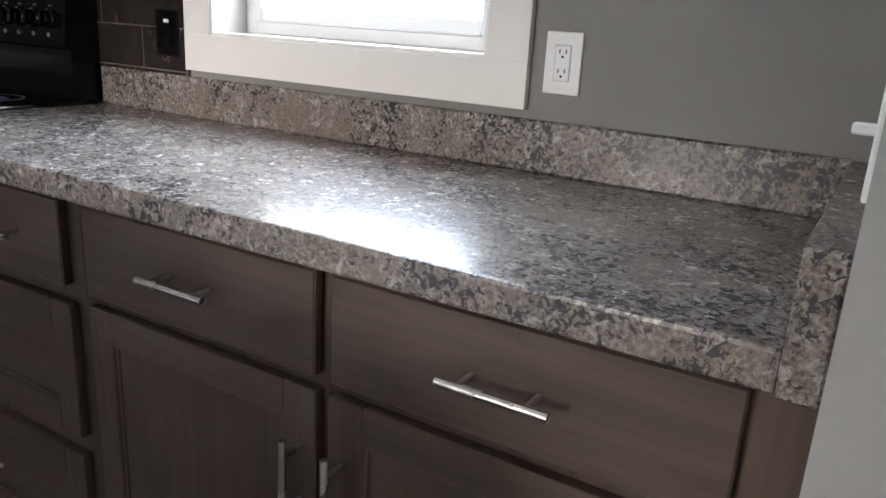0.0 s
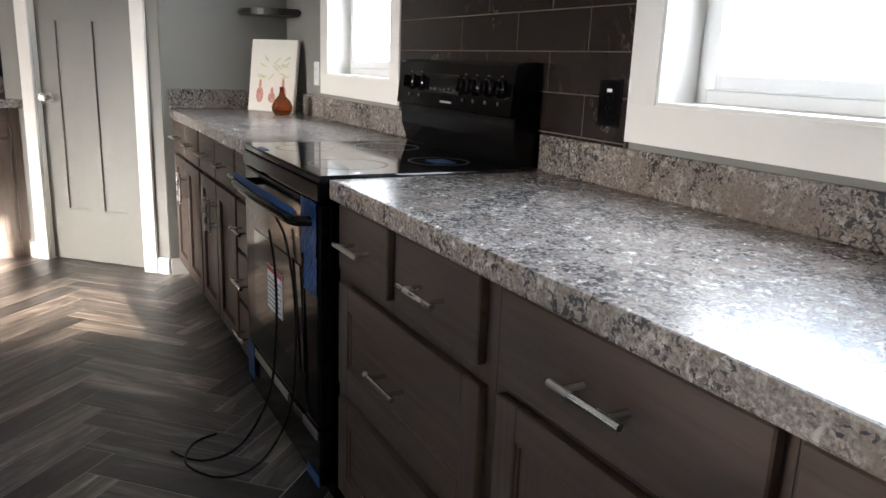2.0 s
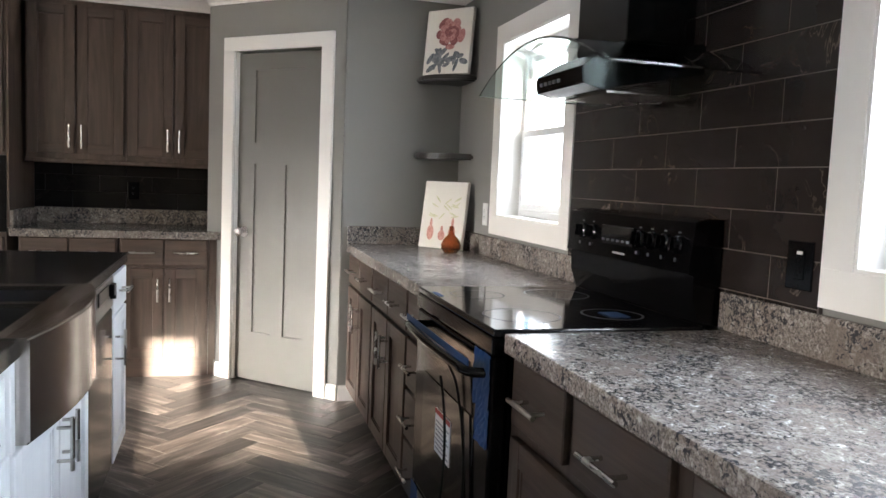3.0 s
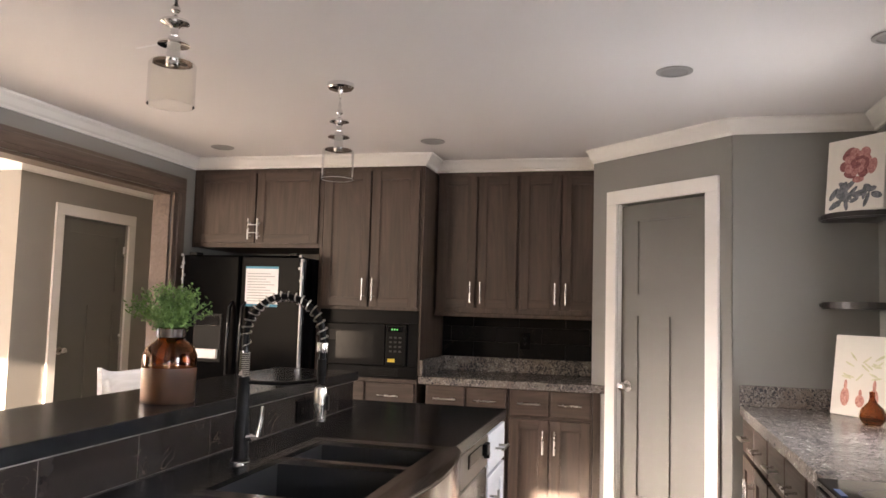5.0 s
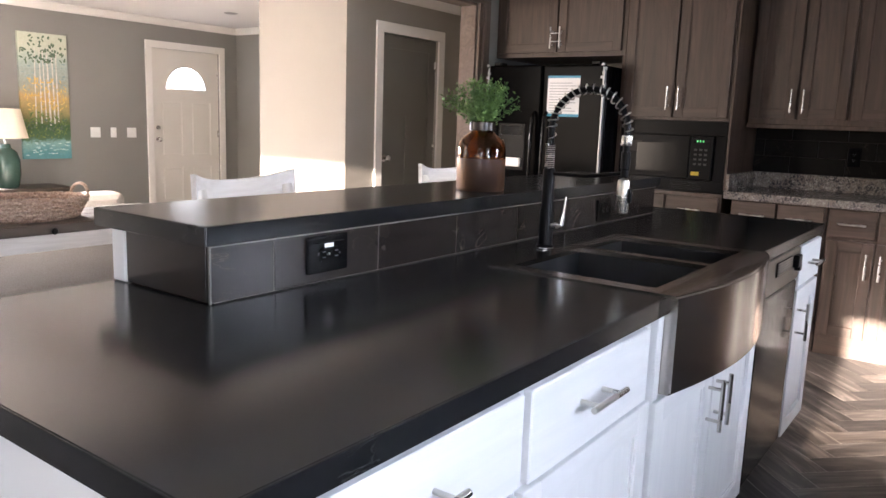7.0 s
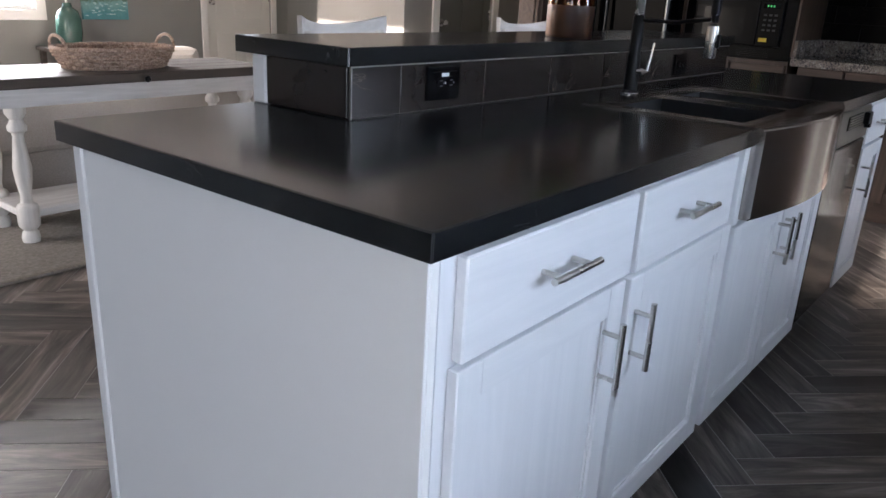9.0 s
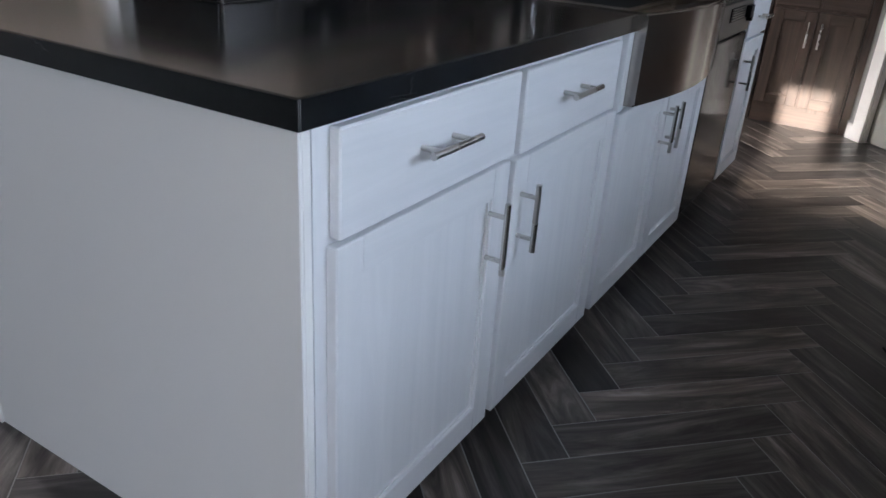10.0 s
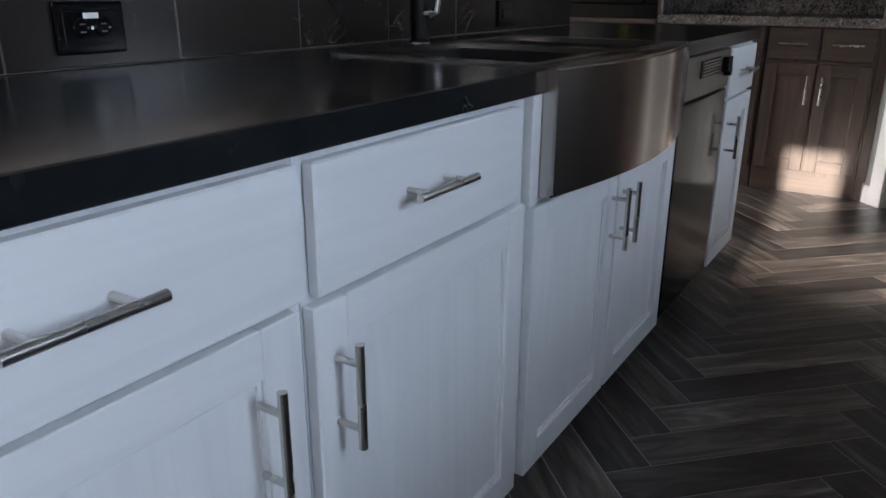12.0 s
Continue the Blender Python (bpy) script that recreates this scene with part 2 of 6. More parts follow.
WHITE_H = wood("white_painted_oak_level", (0.67, 0.675, 0.69), (0.75, 0.75, 0.76), 0, 0.42, streak=0.05)
WHITE_P = paint("white_panel_paint", (0.78, 0.765, 0.745), 0.5, 0.03, 0.03)
KICK = plain("dark_toe_kick", (0.03, 0.025, 0.022), 0.6)
GRANITE = granite_laminate()
BLACKTOP = veined("black_stone_laminate", (0.0095, 0.0100, 0.0108), (0.22, 0.21, 0.20), 0.18, 2.6, 0.34, 0.005, 0.0, 0.0, 0.36, 0.57)
TILE = veined("dark_brown_marble_tile", (0.021, 0.0158, 0.0138), (0.30, 0.24, 0.19), 0.20, 3.2, 0.32, 0.008, 11.0, 0.02, 0.40, 0.50)
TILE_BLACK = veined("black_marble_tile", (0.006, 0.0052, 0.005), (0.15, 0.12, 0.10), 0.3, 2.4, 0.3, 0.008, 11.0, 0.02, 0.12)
GROUT = plain("grey_grout", (0.11, 0.092, 0.08), 0.85)
FLOOR = floor_plank()
FLOOR_FAR = floor_plank("UV")
FLOOR_GROUT = plain("grey_floor_grout", (0.36, 0.345, 0.33), 0.85)
NICKEL = plain("brushed_nickel", (0.60, 0.58, 0.55), 0.27, 1.0, 0.04, 8.0)
STEEL = plain("brushed_stainless_steel", (0.48, 0.45, 0.42), 0.27, 1.0, 0.04, 2.5)
APRON = brushed_sheet("level_brushed_steel", (0.50, 0.46, 0.43), 0.2)
DULL = plain("dull_edge_trim", (0.30, 0.275, 0.25), 0.42, 1.0)
FRIDGE = plain("gloss_black_fridge_skin", (0.0028, 0.0028, 0.0032), 0.14, spec=0.02)
MWGLASS = plain("dark_mesh_glass", (0.006, 0.006, 0.0065), 0.3, spec=0.07)
CHROME = plain("polished_chrome", (0.8, 0.8, 0.8), 0.08, 1.0, 0.02)
BLACKGLASS = plain("black_ceramic_glass", (0.008, 0.008, 0.009), 0.06)
BLACK = plain("gloss_black_enamel", (0.0028, 0.0028, 0.0032), 0.12, spec=0.22)
BLACKMATT = plain("matt_black_plastic", (0.003, 0.003, 0.0035), 0.36, spec=0.16)
SINK_IN = plain("dark_composite_bowl", (0.016, 0.016, 0.017), 0.4, spec=0.3)
WHITEPL = plain("white_plastic", (0.80, 0.80, 0.79), 0.35, 0, 0.03)
DIMPRINT = plain("dim_grey_print", (0.10, 0.10, 0.105), 0.5)
GREYPL = plain("grey_print", (0.42, 0.42, 0.43), 0.5)
TAPE = plain("blue_painter_tape", (0.010, 0.065, 0.22), 0.55, 0, 0.35, 40)
PAPER = plain("white_printed_paper", (0.82, 0.81, 0.80), 0.6, 0, 0.03)
INK = plain("grey_ink", (0.33, 0.33, 0.34), 0.7)
REDINK = plain("red_ink", (0.45, 0.05, 0.04), 0.6)
BLUEINK = plain("blue_ink", (0.10, 0.36, 0.52), 0.6)
CLEAR = thin_glass("clear_glass", 1.1)
# Opaque pale colour that paints the gleam on a clear glass rim.
RIM_GLEAM = plain("glass_rim_gleam", (0.70, 0.69, 0.67), 0.2)
PANE = glass("window_glass", ior=1.05)
HOODGLASS = glass("green_tinted_glass", (0.80, 0.93, 0.88))
AMBER = glass("amber_glass", (0.52, 0.25, 0.10), 0.02)
AMBERF = glass("frosted_amber_glass", (0.30, 0.185, 0.115), 0.4)
SKYGLOW = glow("overexposed_daylight", (0.93, 0.965, 1.0), 0.85)
# Dims the sun through the added low window.
SCREEN = screen("sun_dimming_screen", (0.05, 0.05, 0.05), 0.93)
WRAP = plain("clear_wrapping", (0.40, 0.40, 0.41), 0.18, 0, 0.5, 60)
PANELGREY = plain("dark_brushed_panel", (0.26, 0.245, 0.23), 0.34, 1.0, 0.06, 4.0)
SHELF = plain("dark_shelf_laminate", (0.035, 0.03, 0.028), 0.3, 0, 0.5, 14)


# ---- mesh helpers ----
def thing(name, label, category, m=None, group="", kind=""):
    ob = new(name)
    ob.empty_display_size = 0.05
    if m is not None:
        ob.matrix_basis = m
    return tagged(ob, label, category, group, kind)


def part(name, bm, material, parent=None, label="", smooth=False):
    me = bpy.data.meshes.new(name)
    bm.normal_update()
    bm.to_mesh(me)
    bm.free()
    if material:
        me.materials.append(material)
    if smooth:
        for p in me.polygons:
            p.use_smooth = True
        me.set_sharp_from_angle(angle=radians(38))
    ob = new(name, me)
    ob.parent = parent
    if label:
        ob["label"] = label
    return ob


def shell(name, bm, material, label, category="", smooth=False):
    return tagged(part(name, bm, material, None, "", smooth), label, category or name.split("_")[0], "", "structure")


def box(bm, x0, x1, y0, y1, z0, z1, bev=0.0, seg=1, m=None):
    x0, x1 = min(x0, x1), max(x0, x1)
    y0, y1 = min(y0, y1), max(y0, y1)
    vs = [bm.verts.new((x, y, z)) for z in (z0, z1) for y in (y0, y1) for x in (x0, x1)]
    fs = [bm.faces.new([vs[i] for i in f]) for f in ((0, 2, 3, 1), (4, 5, 7, 6), (0, 1, 5, 4), (2, 6, 7, 3), (0, 4, 6, 2), (1, 3, 7, 5))]
    if bev:
        es = list({e for f in fs for e in f.edges})
        r = bmesh.ops.bevel(bm, geom=es, offset=bev, segments=seg, profile=0.6, affect="EDGES")
        vs = list({v for v in r["verts"]} | {v for v in vs if v.is_valid})
    if m is not None:
        for v in vs:
            v.co = m @ v.co
    return bm


def boxed(*a, **k):
    return box(bmesh.new(), *a, **k)


def rod(bm, a, b, r, r2=None, seg=16, cap=True):
    a, b = Vector(a), Vector(b)
    q = (b - a).to_track_quat("Z", "Y")
    ring = []
    for p, rr in ((a, r), (b, r if r2 is None else r2)):
        ring.append([bm.verts.new(p + q @ Vector((rr * math.cos(t), rr * math.sin(t), 0))) for t in [2 * math.pi * i / seg for i in range(seg)]])
    for i in range(seg):
        j = (i + 1) % seg
        bm.faces.new((ring[0][i], ring[0][j], ring[1][j], ring[1][i]))
    if cap:
        bm.faces.new(ring[0][::-1])
        bm.faces.new(ring[1])
    return bm


def lathe(bm, prof, seg=32, centre=(0, 0), closed=False):
    """Turns (radius, height) rows about a vertical axis."""
    rings = []
    for r, z in prof:
        rings.append([bm.verts.new((centre[0] + r * math.cos(2 * math.pi * i / seg), centre[1] + r * math.sin(2 * math.pi * i / seg), z)) for i in range(seg)] if r > 1e-5
                     else [bm.verts.new((centre[0], centre[1], z))])
    for a, b in zip(rings, rings[1:] + ([rings[0]] if closed else [])):
        for i in range(seg):
            j = (i + 1) % seg
            f = [a[i % len(a)], a[j % len(a)], b[j % len(b)], b[i % len(b)]]
            f = [v for n, v in enumerate(f) if v not in f[:n]]
            if len(f) > 2:
                bm.faces.new(f)
    return bm


def tube(bm, pts, r, seg=10):
    """A round bar along a line of points."""
    pts = [Vector(p) for p in pts]
    rings = []
    for i, p in enumerate(pts):
        d = (pts[min(i + 1, len(pts) - 1)] - pts[max(i - 1, 0)]).normalized()
        up = Vector((0, 0, 1)) if abs(d.z) < 0.9 else Vector((1, 0, 0))
        u = d.cross(up).normalized()
        w = d.cross(u)
        rr = r[i] if isinstance(r, (list, tuple)) else r
        rings.append([bm.verts.new(p + rr * (u * math.cos(2 * math.pi * k / seg) + w * math.sin(2 * math.pi * k / seg))) for k in range(seg)])
    for a, b in zip(rings, rings[1:]):
        for k in range(seg):
            l = (k + 1) % seg
            bm.faces.new((a[k], a[l], b[l], b[k]))
    bm.faces.new(rings[0][::-1])
    bm.faces.new(rings[-1])
    return bm


def coil(bm, pts, radius, turns, r, seg=6, per=14):
    """A helical spring round a line of points."""
    pts = [Vector(p) for p in pts]
    out = []
    n = turns * per
    for i in range(n + 1):
        s = i / n * (len(pts) - 1)
        k = min(int(s), len(pts) - 2)
        f = s - k
        p = pts[k].lerp(pts[k + 1], f)
        d0 = (pts[k + 1] - pts[max(k - 1, 0)]).normalized()
        d1 = (pts[min(k + 2, len(pts) - 1)] - pts[k]).normalized()
        d = d0.lerp(d1, f).normalized()
        u = Vector((1, 0, 0))
        w = d.cross(u).normalized()
        t = 2 * math.pi * i / per
        out.append(p + radius * (u * math.cos(t) + w * math.sin(t)))
    return tube(bm, out, r, seg)


def prism(bm, pts, y0, y1):
    """A closed outline in x and z, pushed out along y."""
    a = [bm.verts.new((x, y0, z)) for x, z in pts]
    b = [bm.verts.new((x, y1, z)) for x, z in pts]
    bm.faces.new(a)
    bm.faces.new(b[::-1])
    for i in range(len(pts)):
        j = (i + 1) % len(pts)
        bm.faces.new((a[j], a[i], b[i], b[j]))
    bmesh.ops.recalc_face_normals(bm, faces=bm.faces)
    return bm


def plan_box(bm, pts, z0, z1):
    """A closed outline in plan, pushed up."""
    a = [bm.verts.new((x, y, z0)) for x, y in pts]
    b = [bm.verts.new((x, y, z1)) for x, y in pts]
    bm.faces.new(a[::-1])
    bm.faces.new(b)
    for i in range(len(pts)):
        j = (i + 1) % len(pts)
        bm.faces.new((a[i], a[j], b[j], b[i]))
    bmesh.ops.recalc_face_normals(bm, faces=bm.faces)
    return bm


# ---- setting ----
XE, YW, YD, CE = -4.87, 1.97, -2.27, 2.38
XS, XP, YF = -3.605, 3.6, -7.6


def wall_run(name, along, a0, a1, t0, t1, holes, material, label):
    """An upright wall with real openings; along: "x" or "y"; holes: (from, to, bottom, top)."""
    bm = bmesh.new()

    def put(p, q, z0, z1):
        if q - p > 1e-4 and z1 - z0 > 1e-4:
            box(bm, *((p, q, t0, t1) if along == "x" else (t0, t1, p, q)), z0, z1)
    pos = a0
    for h0, h1, z0, z1 in sorted(holes):
        put(pos, h0, 0, CE)
        put(h0, h1, 0, z0)
        put(h0, h1, z1, CE)
        pos = h1
    put(pos, a1, 0, CE)
    return shell(name, bm, material, label, "wall")


WA = (-0.661, 0.118, 1.123, 1.975)
WB = (-2.893, -2.152, 1.123, 1.975)
wall_run("wall_window", "x", XE - 0.12, XP, YW, YW + 0.15, [WA, WB, (1.5, 3.0, 0.0, 2.05)], WALL, "grey-green painted kitchen wall with two windows")
wall_run("wall_end", "y", YD - 0.13, YW, XE - 0.12, XE, [], WALL, "grey painted end wall behind the brown cabinets")
wall_run("wall_side", "y", 1.296, YW, XS - 0.1, XS, [], WALL, "blue-grey painted return wall beside the pantry")
wall_run("wall_divider", "x", XE, XP, YD - 0.13, YD, [(-4.0, 1.0, 0.0, 2.10)], WALL, "grey painted wall over the wide cased opening")
# Unseen closing wall; both openings are invented to shape the sun patches.
bm = bmesh.new()
for q in ((YD - 0.13, 0.68, 0, CE), (0.68, 1.88, 0, 1.20), (0.98, 1.88, 1.40, CE), (0.68, 0.98, 1.40, 1.41), (0.68, 0.98, 1.75, CE), (1.88, YW, 0, CE)):
    box(bm, XP, XP + 0.12, q[0], q[1], q[2], q[3])
shell("wall_dining", bm, WALL, "unseen grey closing wall with two openings added to shape the sun", "wall")
# Unseen wall; its opening is placed so the sun reaches the closet side.
wall_run("wall_patio", "y", YF, YD - 0.13, 1.2, 1.32, [(-4.85, -3.17, 0.0, 2.3)], WALL, "unseen grey living room wall with an opening added for the sun")
wall_run("wall_front", "x", XE - 1.5, 1.32, YF - 0.12, YF, [(-5.86, -4.88, 0, 2.03), (-2.85, -1.1, 0.8, 2.1)], WALL, "grey painted wall with the front door")
shell("wall_hall", boxed(-6.25, -6.15, YF, -3.6, 0, CE), WALL, "grey painted wall of the shaded entry hall", "wall")
# Next two walls are unseen, added to close the gap and bounce sun.
shell("wall_passage", boxed(-6.25, -6.15, -3.6, YD, 0, CE), LIT_WALL, "unseen pale wall added to bounce sun onto the closet front", "wall")
shell("wall_passage_side", boxed(-6.15, XE - 0.12, YD - 0.13, YD, 0, CE), LIT_WALL, "unseen pale side wall added to close off the bounce wall", "wall")
wall_run("wall_stub", "y", 1.27, YW, 0.827, 0.95, [], paint("pale_grey_paint", (0.36, 0.36, 0.345), 0.6), "pale grey painted wall end beside the counter")

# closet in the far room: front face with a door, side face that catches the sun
# Closet front and side take the lightened wall paint to look brighter lit.
wall_run("wall_closet_front", "x", -6.15, -4.12, -3.76, -3.64, [(-5.37, -4.57, 0, 2.02)], LIT_WALL, "closet wall in wall paint lightened as if lit, with a dark door")
wall_run("wall_closet_side", "y", -4.72, -3.76, -4.24, -4.12, [], LIT_WALL, "closet side in wall paint lightened as if lit, with a patch of sunlight")
shell("wall_closet_back", boxed(-6.15, -4.24, -4.72, -4.60, 0, CE), WALL, "grey painted back of the closet", "wall")

# pantry wall at 45 degrees; local x along it, room face at local y = 0
PX, PY = -4.255, 0.625
PANTRY = pose(PX, PY, 0, 0, 0, 46.2)
PLEN = 0.925
bm = bmesh.new()
for a, b_, z0, z1 in ((-0.10, 0.118, 0, CE), (0.769, PLEN, 0, CE), (0.118, 0.769, 2.018, CE)):
    box(bm, a, b_, 0, 0.1, z0, z1)
pw = shell("wall_pantry", bm, WALL, "grey-green painted angled pantry wall", "wall")
pw.matrix_basis = PANTRY
shell("ceiling", boxed(XE - 1.5, XP + 0.2, YF - 0.2, YW + 0.2, CE, CE + 0.1), CEIL, "smooth white painted ceiling", "ceiling")


# crown moulding, casings and skirting
CROWN_PROFILE = [(0, -0.078), (0.012, -0.078), (0.016, -0.066), (0.03, -0.055), (0.05, -0.028), (0.062, -0.018), (0.068, -0.012), (0.068, 0.0), (0, 0)]


def moulding(name, a, b, profile, z, material, label, miter=(0, 0)):
    """A profile along the floor line a to b; it stands out to the left of that way."""
    a, b = Vector((*a, 0)), Vector((*b, 0))
    d = (b - a).normalized()
    n = Vector((-d.y, d.x, 0))
    bm = bmesh.new()
    r0 = [bm.verts.new(a + n * o + d * (o * miter[0]) + Vector((0, 0, z + h))) for o, h in profile]
    r1 = [bm.verts.new(b + n * o + d * (o * miter[1]) + Vector((0, 0, z + h))) for o, h in profile]
    bm.faces.new(r0)
    bm.faces.new(r1[::-1])
    for i in range(len(profile)):
        j = (i + 1) % len(profile)
        bm.faces.new((r0[j], r0[i], r1[i], r1[j]))
    bmesh.ops.recalc_face_normals(bm, faces=bm.faces)
    return shell(name, bm, material, label, "trim")


def crown(a, b, ma=0.0, mb=0.0):
    """Crown along a to b, standing out to the right of that way; ma, mb: mitre at each end, + at outside corners."""
    moulding("trim_crown", b, a, CROWN_PROFILE, CE, TRIM, CW, (-mb, ma))


CW = "white painted crown moulding under the ceiling"
pc = PANTRY @ Vector((PLEN, 0, 0))
p0 = PANTRY @ Vector((-0.10, 0, 0))
XU, XUD = -4.55, -4.27   # faces of the shallow and the deep upper cabinets
for a, b, ma, mb in (((XS, YW), (0.827, YW), -1, -1), ((pc.x, pc.y), (XS, YW), 0.41, -1), ((p0.x, p0.y), (pc.x, pc.y), 0, 0.41),
                     ((XU, -0.55), (XU, 0.66), -1, 0), ((XUD, -0.55), (XU, -0.55), 1, -1), ((XUD, YD), (XUD, -0.55), -1, 1),
                     ((XP, YD), (XUD, YD), -1, -1), ((0.827, YW), (0.827, 1.27), -1, 0),
                     ((-4.12, -3.64), (-6.15, -3.64), 1, 0), ((-4.12, -4.72), (-4.12, -3.64), 0, 1),
                     ((1.2, YF), (-6.15, YF), -1, -1), ((-6.15, YF), (-6.15, -4.72), -1, 0), ((-4.87, YD - 0.13), (1.2, YD - 0.13), -1, -1)):
    crown(a, b, ma, mb)

SKIRT = [(0, 0), (0.013, 0), (0.013, 0.075), (0.008, 0.088), (0, 0.09)]
for a, b in (((XS, 1.43), (XS, 1.298)), ((pc.x, pc.y), tuple((PANTRY @ Vector((0.853, 0, 0)))[:2])), (tuple((PANTRY @ Vector((0.034, 0, 0)))[:2]), tuple((PANTRY @ Vector((-0.01, 0, 0)))[:2]))):
    moulding("baseboard", a, b, SKIRT, 0, TRIM, "white painted baseboard")


def casing(name, x0, x1, z0, z1, w, label, m, bottom=False, material=None, depth=0.02):
    """A flat board frame round an opening; local x along the wall, standing out to local -y."""
    bm = bmesh.new()
    mt = material or TRIM
    box(bm, x0 - w, x0, -depth, 0, z0 - (w if bottom else 0), z1, 0.0025)
    box(bm, x1, x1 + w, -depth, 0, z0 - (w if bottom else 0), z1, 0.0025)
    box(bm, x0 - w, x1 + w, -depth, 0, z1, z1 + w, 0.0025)
    if bottom:
        box(bm, x0, x1, -depth, 0, z0 - w, z0, 0.0025)
    ob = shell(name, bm, mt, label, "trim")
    ob.matrix_basis = m
    return ob


def window(name, x0, x1, z0, z1, m, label, case=0.09, reveal=0.1):
    """A white sash window in its lined opening; local y = 0 is the room face of the wall, +y outwards."""
    root = tagged(new(name), label, "window", "", "structure")
    root.matrix_basis = m
    w = case
    for q in ((x0 - w, x0, z0, z1), (x1, x1 + w, z0, z1), (x0 - w, x1 + w, z1, z1 + w), (x0 - w, x1 + w, z0 - w, z0)):
        part("casing_board", boxed(q[0], q[1], -0.018, 0, q[2], q[3], 0.0008), TRIM, root)
    t = 0.008
    bm = bmesh.new()
    box(bm, x0, x0 + t, -0.014, 0.15, z0 + t, z1 - t)
    box(bm, x1 - t, x1, -0.014, 0.15, z0 + t, z1 - t)
    box(bm, x0, x1, -0.014, 0.15, z1 - t, z1)
    part("jamb_liner", bm, TRIM, root)
    part("window_sill", boxed(x0, x1, -0.014, 0.15, z0, z0 + t), TRIM, root)
    a0, a1, b0, b1 = x0 + t, x1 - t, z0 + t, z1 - t
    f = 0.032
    bm = bmesh.new()
    for q in ((a0, a0 + f, b0, b1), (a1 - f, a1, b0, b1), (a0 + f, a1 - f, b1 - f, b1), (a0 + f, a1 - f, b0, b0 + f)):
        box(bm, q[0], q[1], reveal, reveal + 0.045, q[2], q[3], 0.003)
    part("window_frame", bm, WHITEPL, root)
    zm = (b0 + b1) / 2 - 0.02
    s = 0.035
    for nm, q0, q1, yy in (("lower_sash", b0 + f, zm + 0.02, reveal - 0.012), ("upper_sash", zm - 0.02, b1 - f, reveal + 0.018)):
        bm = bmesh.new()
        for q in ((a0 + f, a0 + f + s, q0, q1), (a1 - f - s, a1 - f, q0, q1), (a0 + f + s, a1 - f - s, q1 - s, q1), (a0 + f + s, a1 - f - s, q0, q0 + s)):
            box(bm, q[0], q[1], yy, yy + 0.026, q[2], q[3], 0.004)
        so = part(nm, bm, WHITEPL, root)
        po = part("pane", boxed(a0 + f + s, a1 - f - s, yy + 0.011, yy + 0.015, q0 + s, q1 - s), PANE, so)
        po.visible_shadow = False
    return root


window("window_1", WA[0], WA[1], WA[2], WA[3], pose(0, YW, 0), "white sash window over the granite counter")
window("window_2", WB[0], WB[1], WB[2], WB[3], pose(0, YW, 0), "white sash window beside the range hood")
window("window_3", 1.1, 2.85, 0.8, 2.1, pose(0, YF, 0, 0, 0, 180), "bright white front window behind the sofa", 0.09)


def fixed_light(name, x0, x1, z0, z1, m, label, pane):
    """A slim frame with one pane, no sash; local x along the wall, +y outwards."""
    root = tagged(new(name), label, "window", "", "structure")
    root.matrix_basis = m
    bm = bmesh.new()
    f = 0.014
    for q in ((x0, x0 + f, z0, z1), (x1 - f, x1, z0, z1), (x0 + f, x1 - f, z1 - f, z1), (x0 + f, x1 - f, z0, z0 + f)):
        box(bm, q[0], q[1], 0.03, 0.07, q[2], q[3], 0.002)
    part("window_frame", bm, WHITEPL, root)
    po = part("pane", boxed(x0 + f, x1 - f, 0.048, 0.052, z0 + f, z1 - f), pane, root)
    po.visible_shadow = pane is not PANE
    return root


SIDE = pose(XP, 0, 0, 0, 0, -90)
# Two windows added out of view, sized by where their sun should land.
fixed_light("added_window_4", -0.98, -0.68, 1.41, 1.75, SIDE, "unseen clear window added to throw the bright sun patch", PANE)
fixed_light("added_window_5", -1.88, -0.68, 1.20, 1.40, SIDE, "unseen low window added to throw the dimmer sun patch", SCREEN)
# Door added out of view as the opening for the island fill.
fixed_light("added_window_6", 1.5, 3.0, 0.0, 2.05, pose(0, YW, 0), "unseen glazed door added to light the island end", PANE)
# Casing of the unseen opening that lets in the living room sun.
casing("trim_patio_door", 3.17, 4.85, 0, 2.3, 0.05, "white casing round the unseen opening added for the sun", pose(1.2, 0, 0, 0, 0, -90))
bg = shell("backdrop", boxed(-4.6, 4.0, 2.9, 2.95, 0.0, 4.5), SKYGLOW, "plain overexposed white daylight outside the windows", "backdrop")
bg.visible_shadow = False
bg2 = shell("backdrop_front", boxed(-6.5, 0.5, -9.0, -8.95, 0.3, 4.0), SKYGLOW, "plain overexposed white daylight outside the front", "backdrop")

# wide cased opening in stained timber
bm = bmesh.new()
box(bm, -4.14, 1.0, YD, YD + 0.022, 2.10, 2.215, 0.003)
box(bm, -4.12, 1.0, YD + 0.022, YD + 0.034, 2.125, 2.19, 0.004)
shell("trim_opening_head", bm, BEAM, "brown stained timber head of the wide opening", "trim")
bm = bmesh.new()
box(bm, -4.14, -4.0, YD, YD + 0.022, 0, 2.10, 0.003)
box(bm, -4.10, -4.04, YD + 0.022, YD + 0.034, 0, 2.10, 0.004)
shell("trim_opening_jamb", bm, wood("brown_stained_jamb", (0.075, 0.050, 0.036), (0.15, 0.105, 0.08), 2), "brown stained timber jamb of the wide opening", "trim")
bm = bmesh.new()
box(bm, -4.0, -3.98, YD - 0.13, YD, 0, 2.08, 0.002)
box(bm, -4.0, 1.0, YD - 0.13, YD, 2.08, 2.099, 0.002)
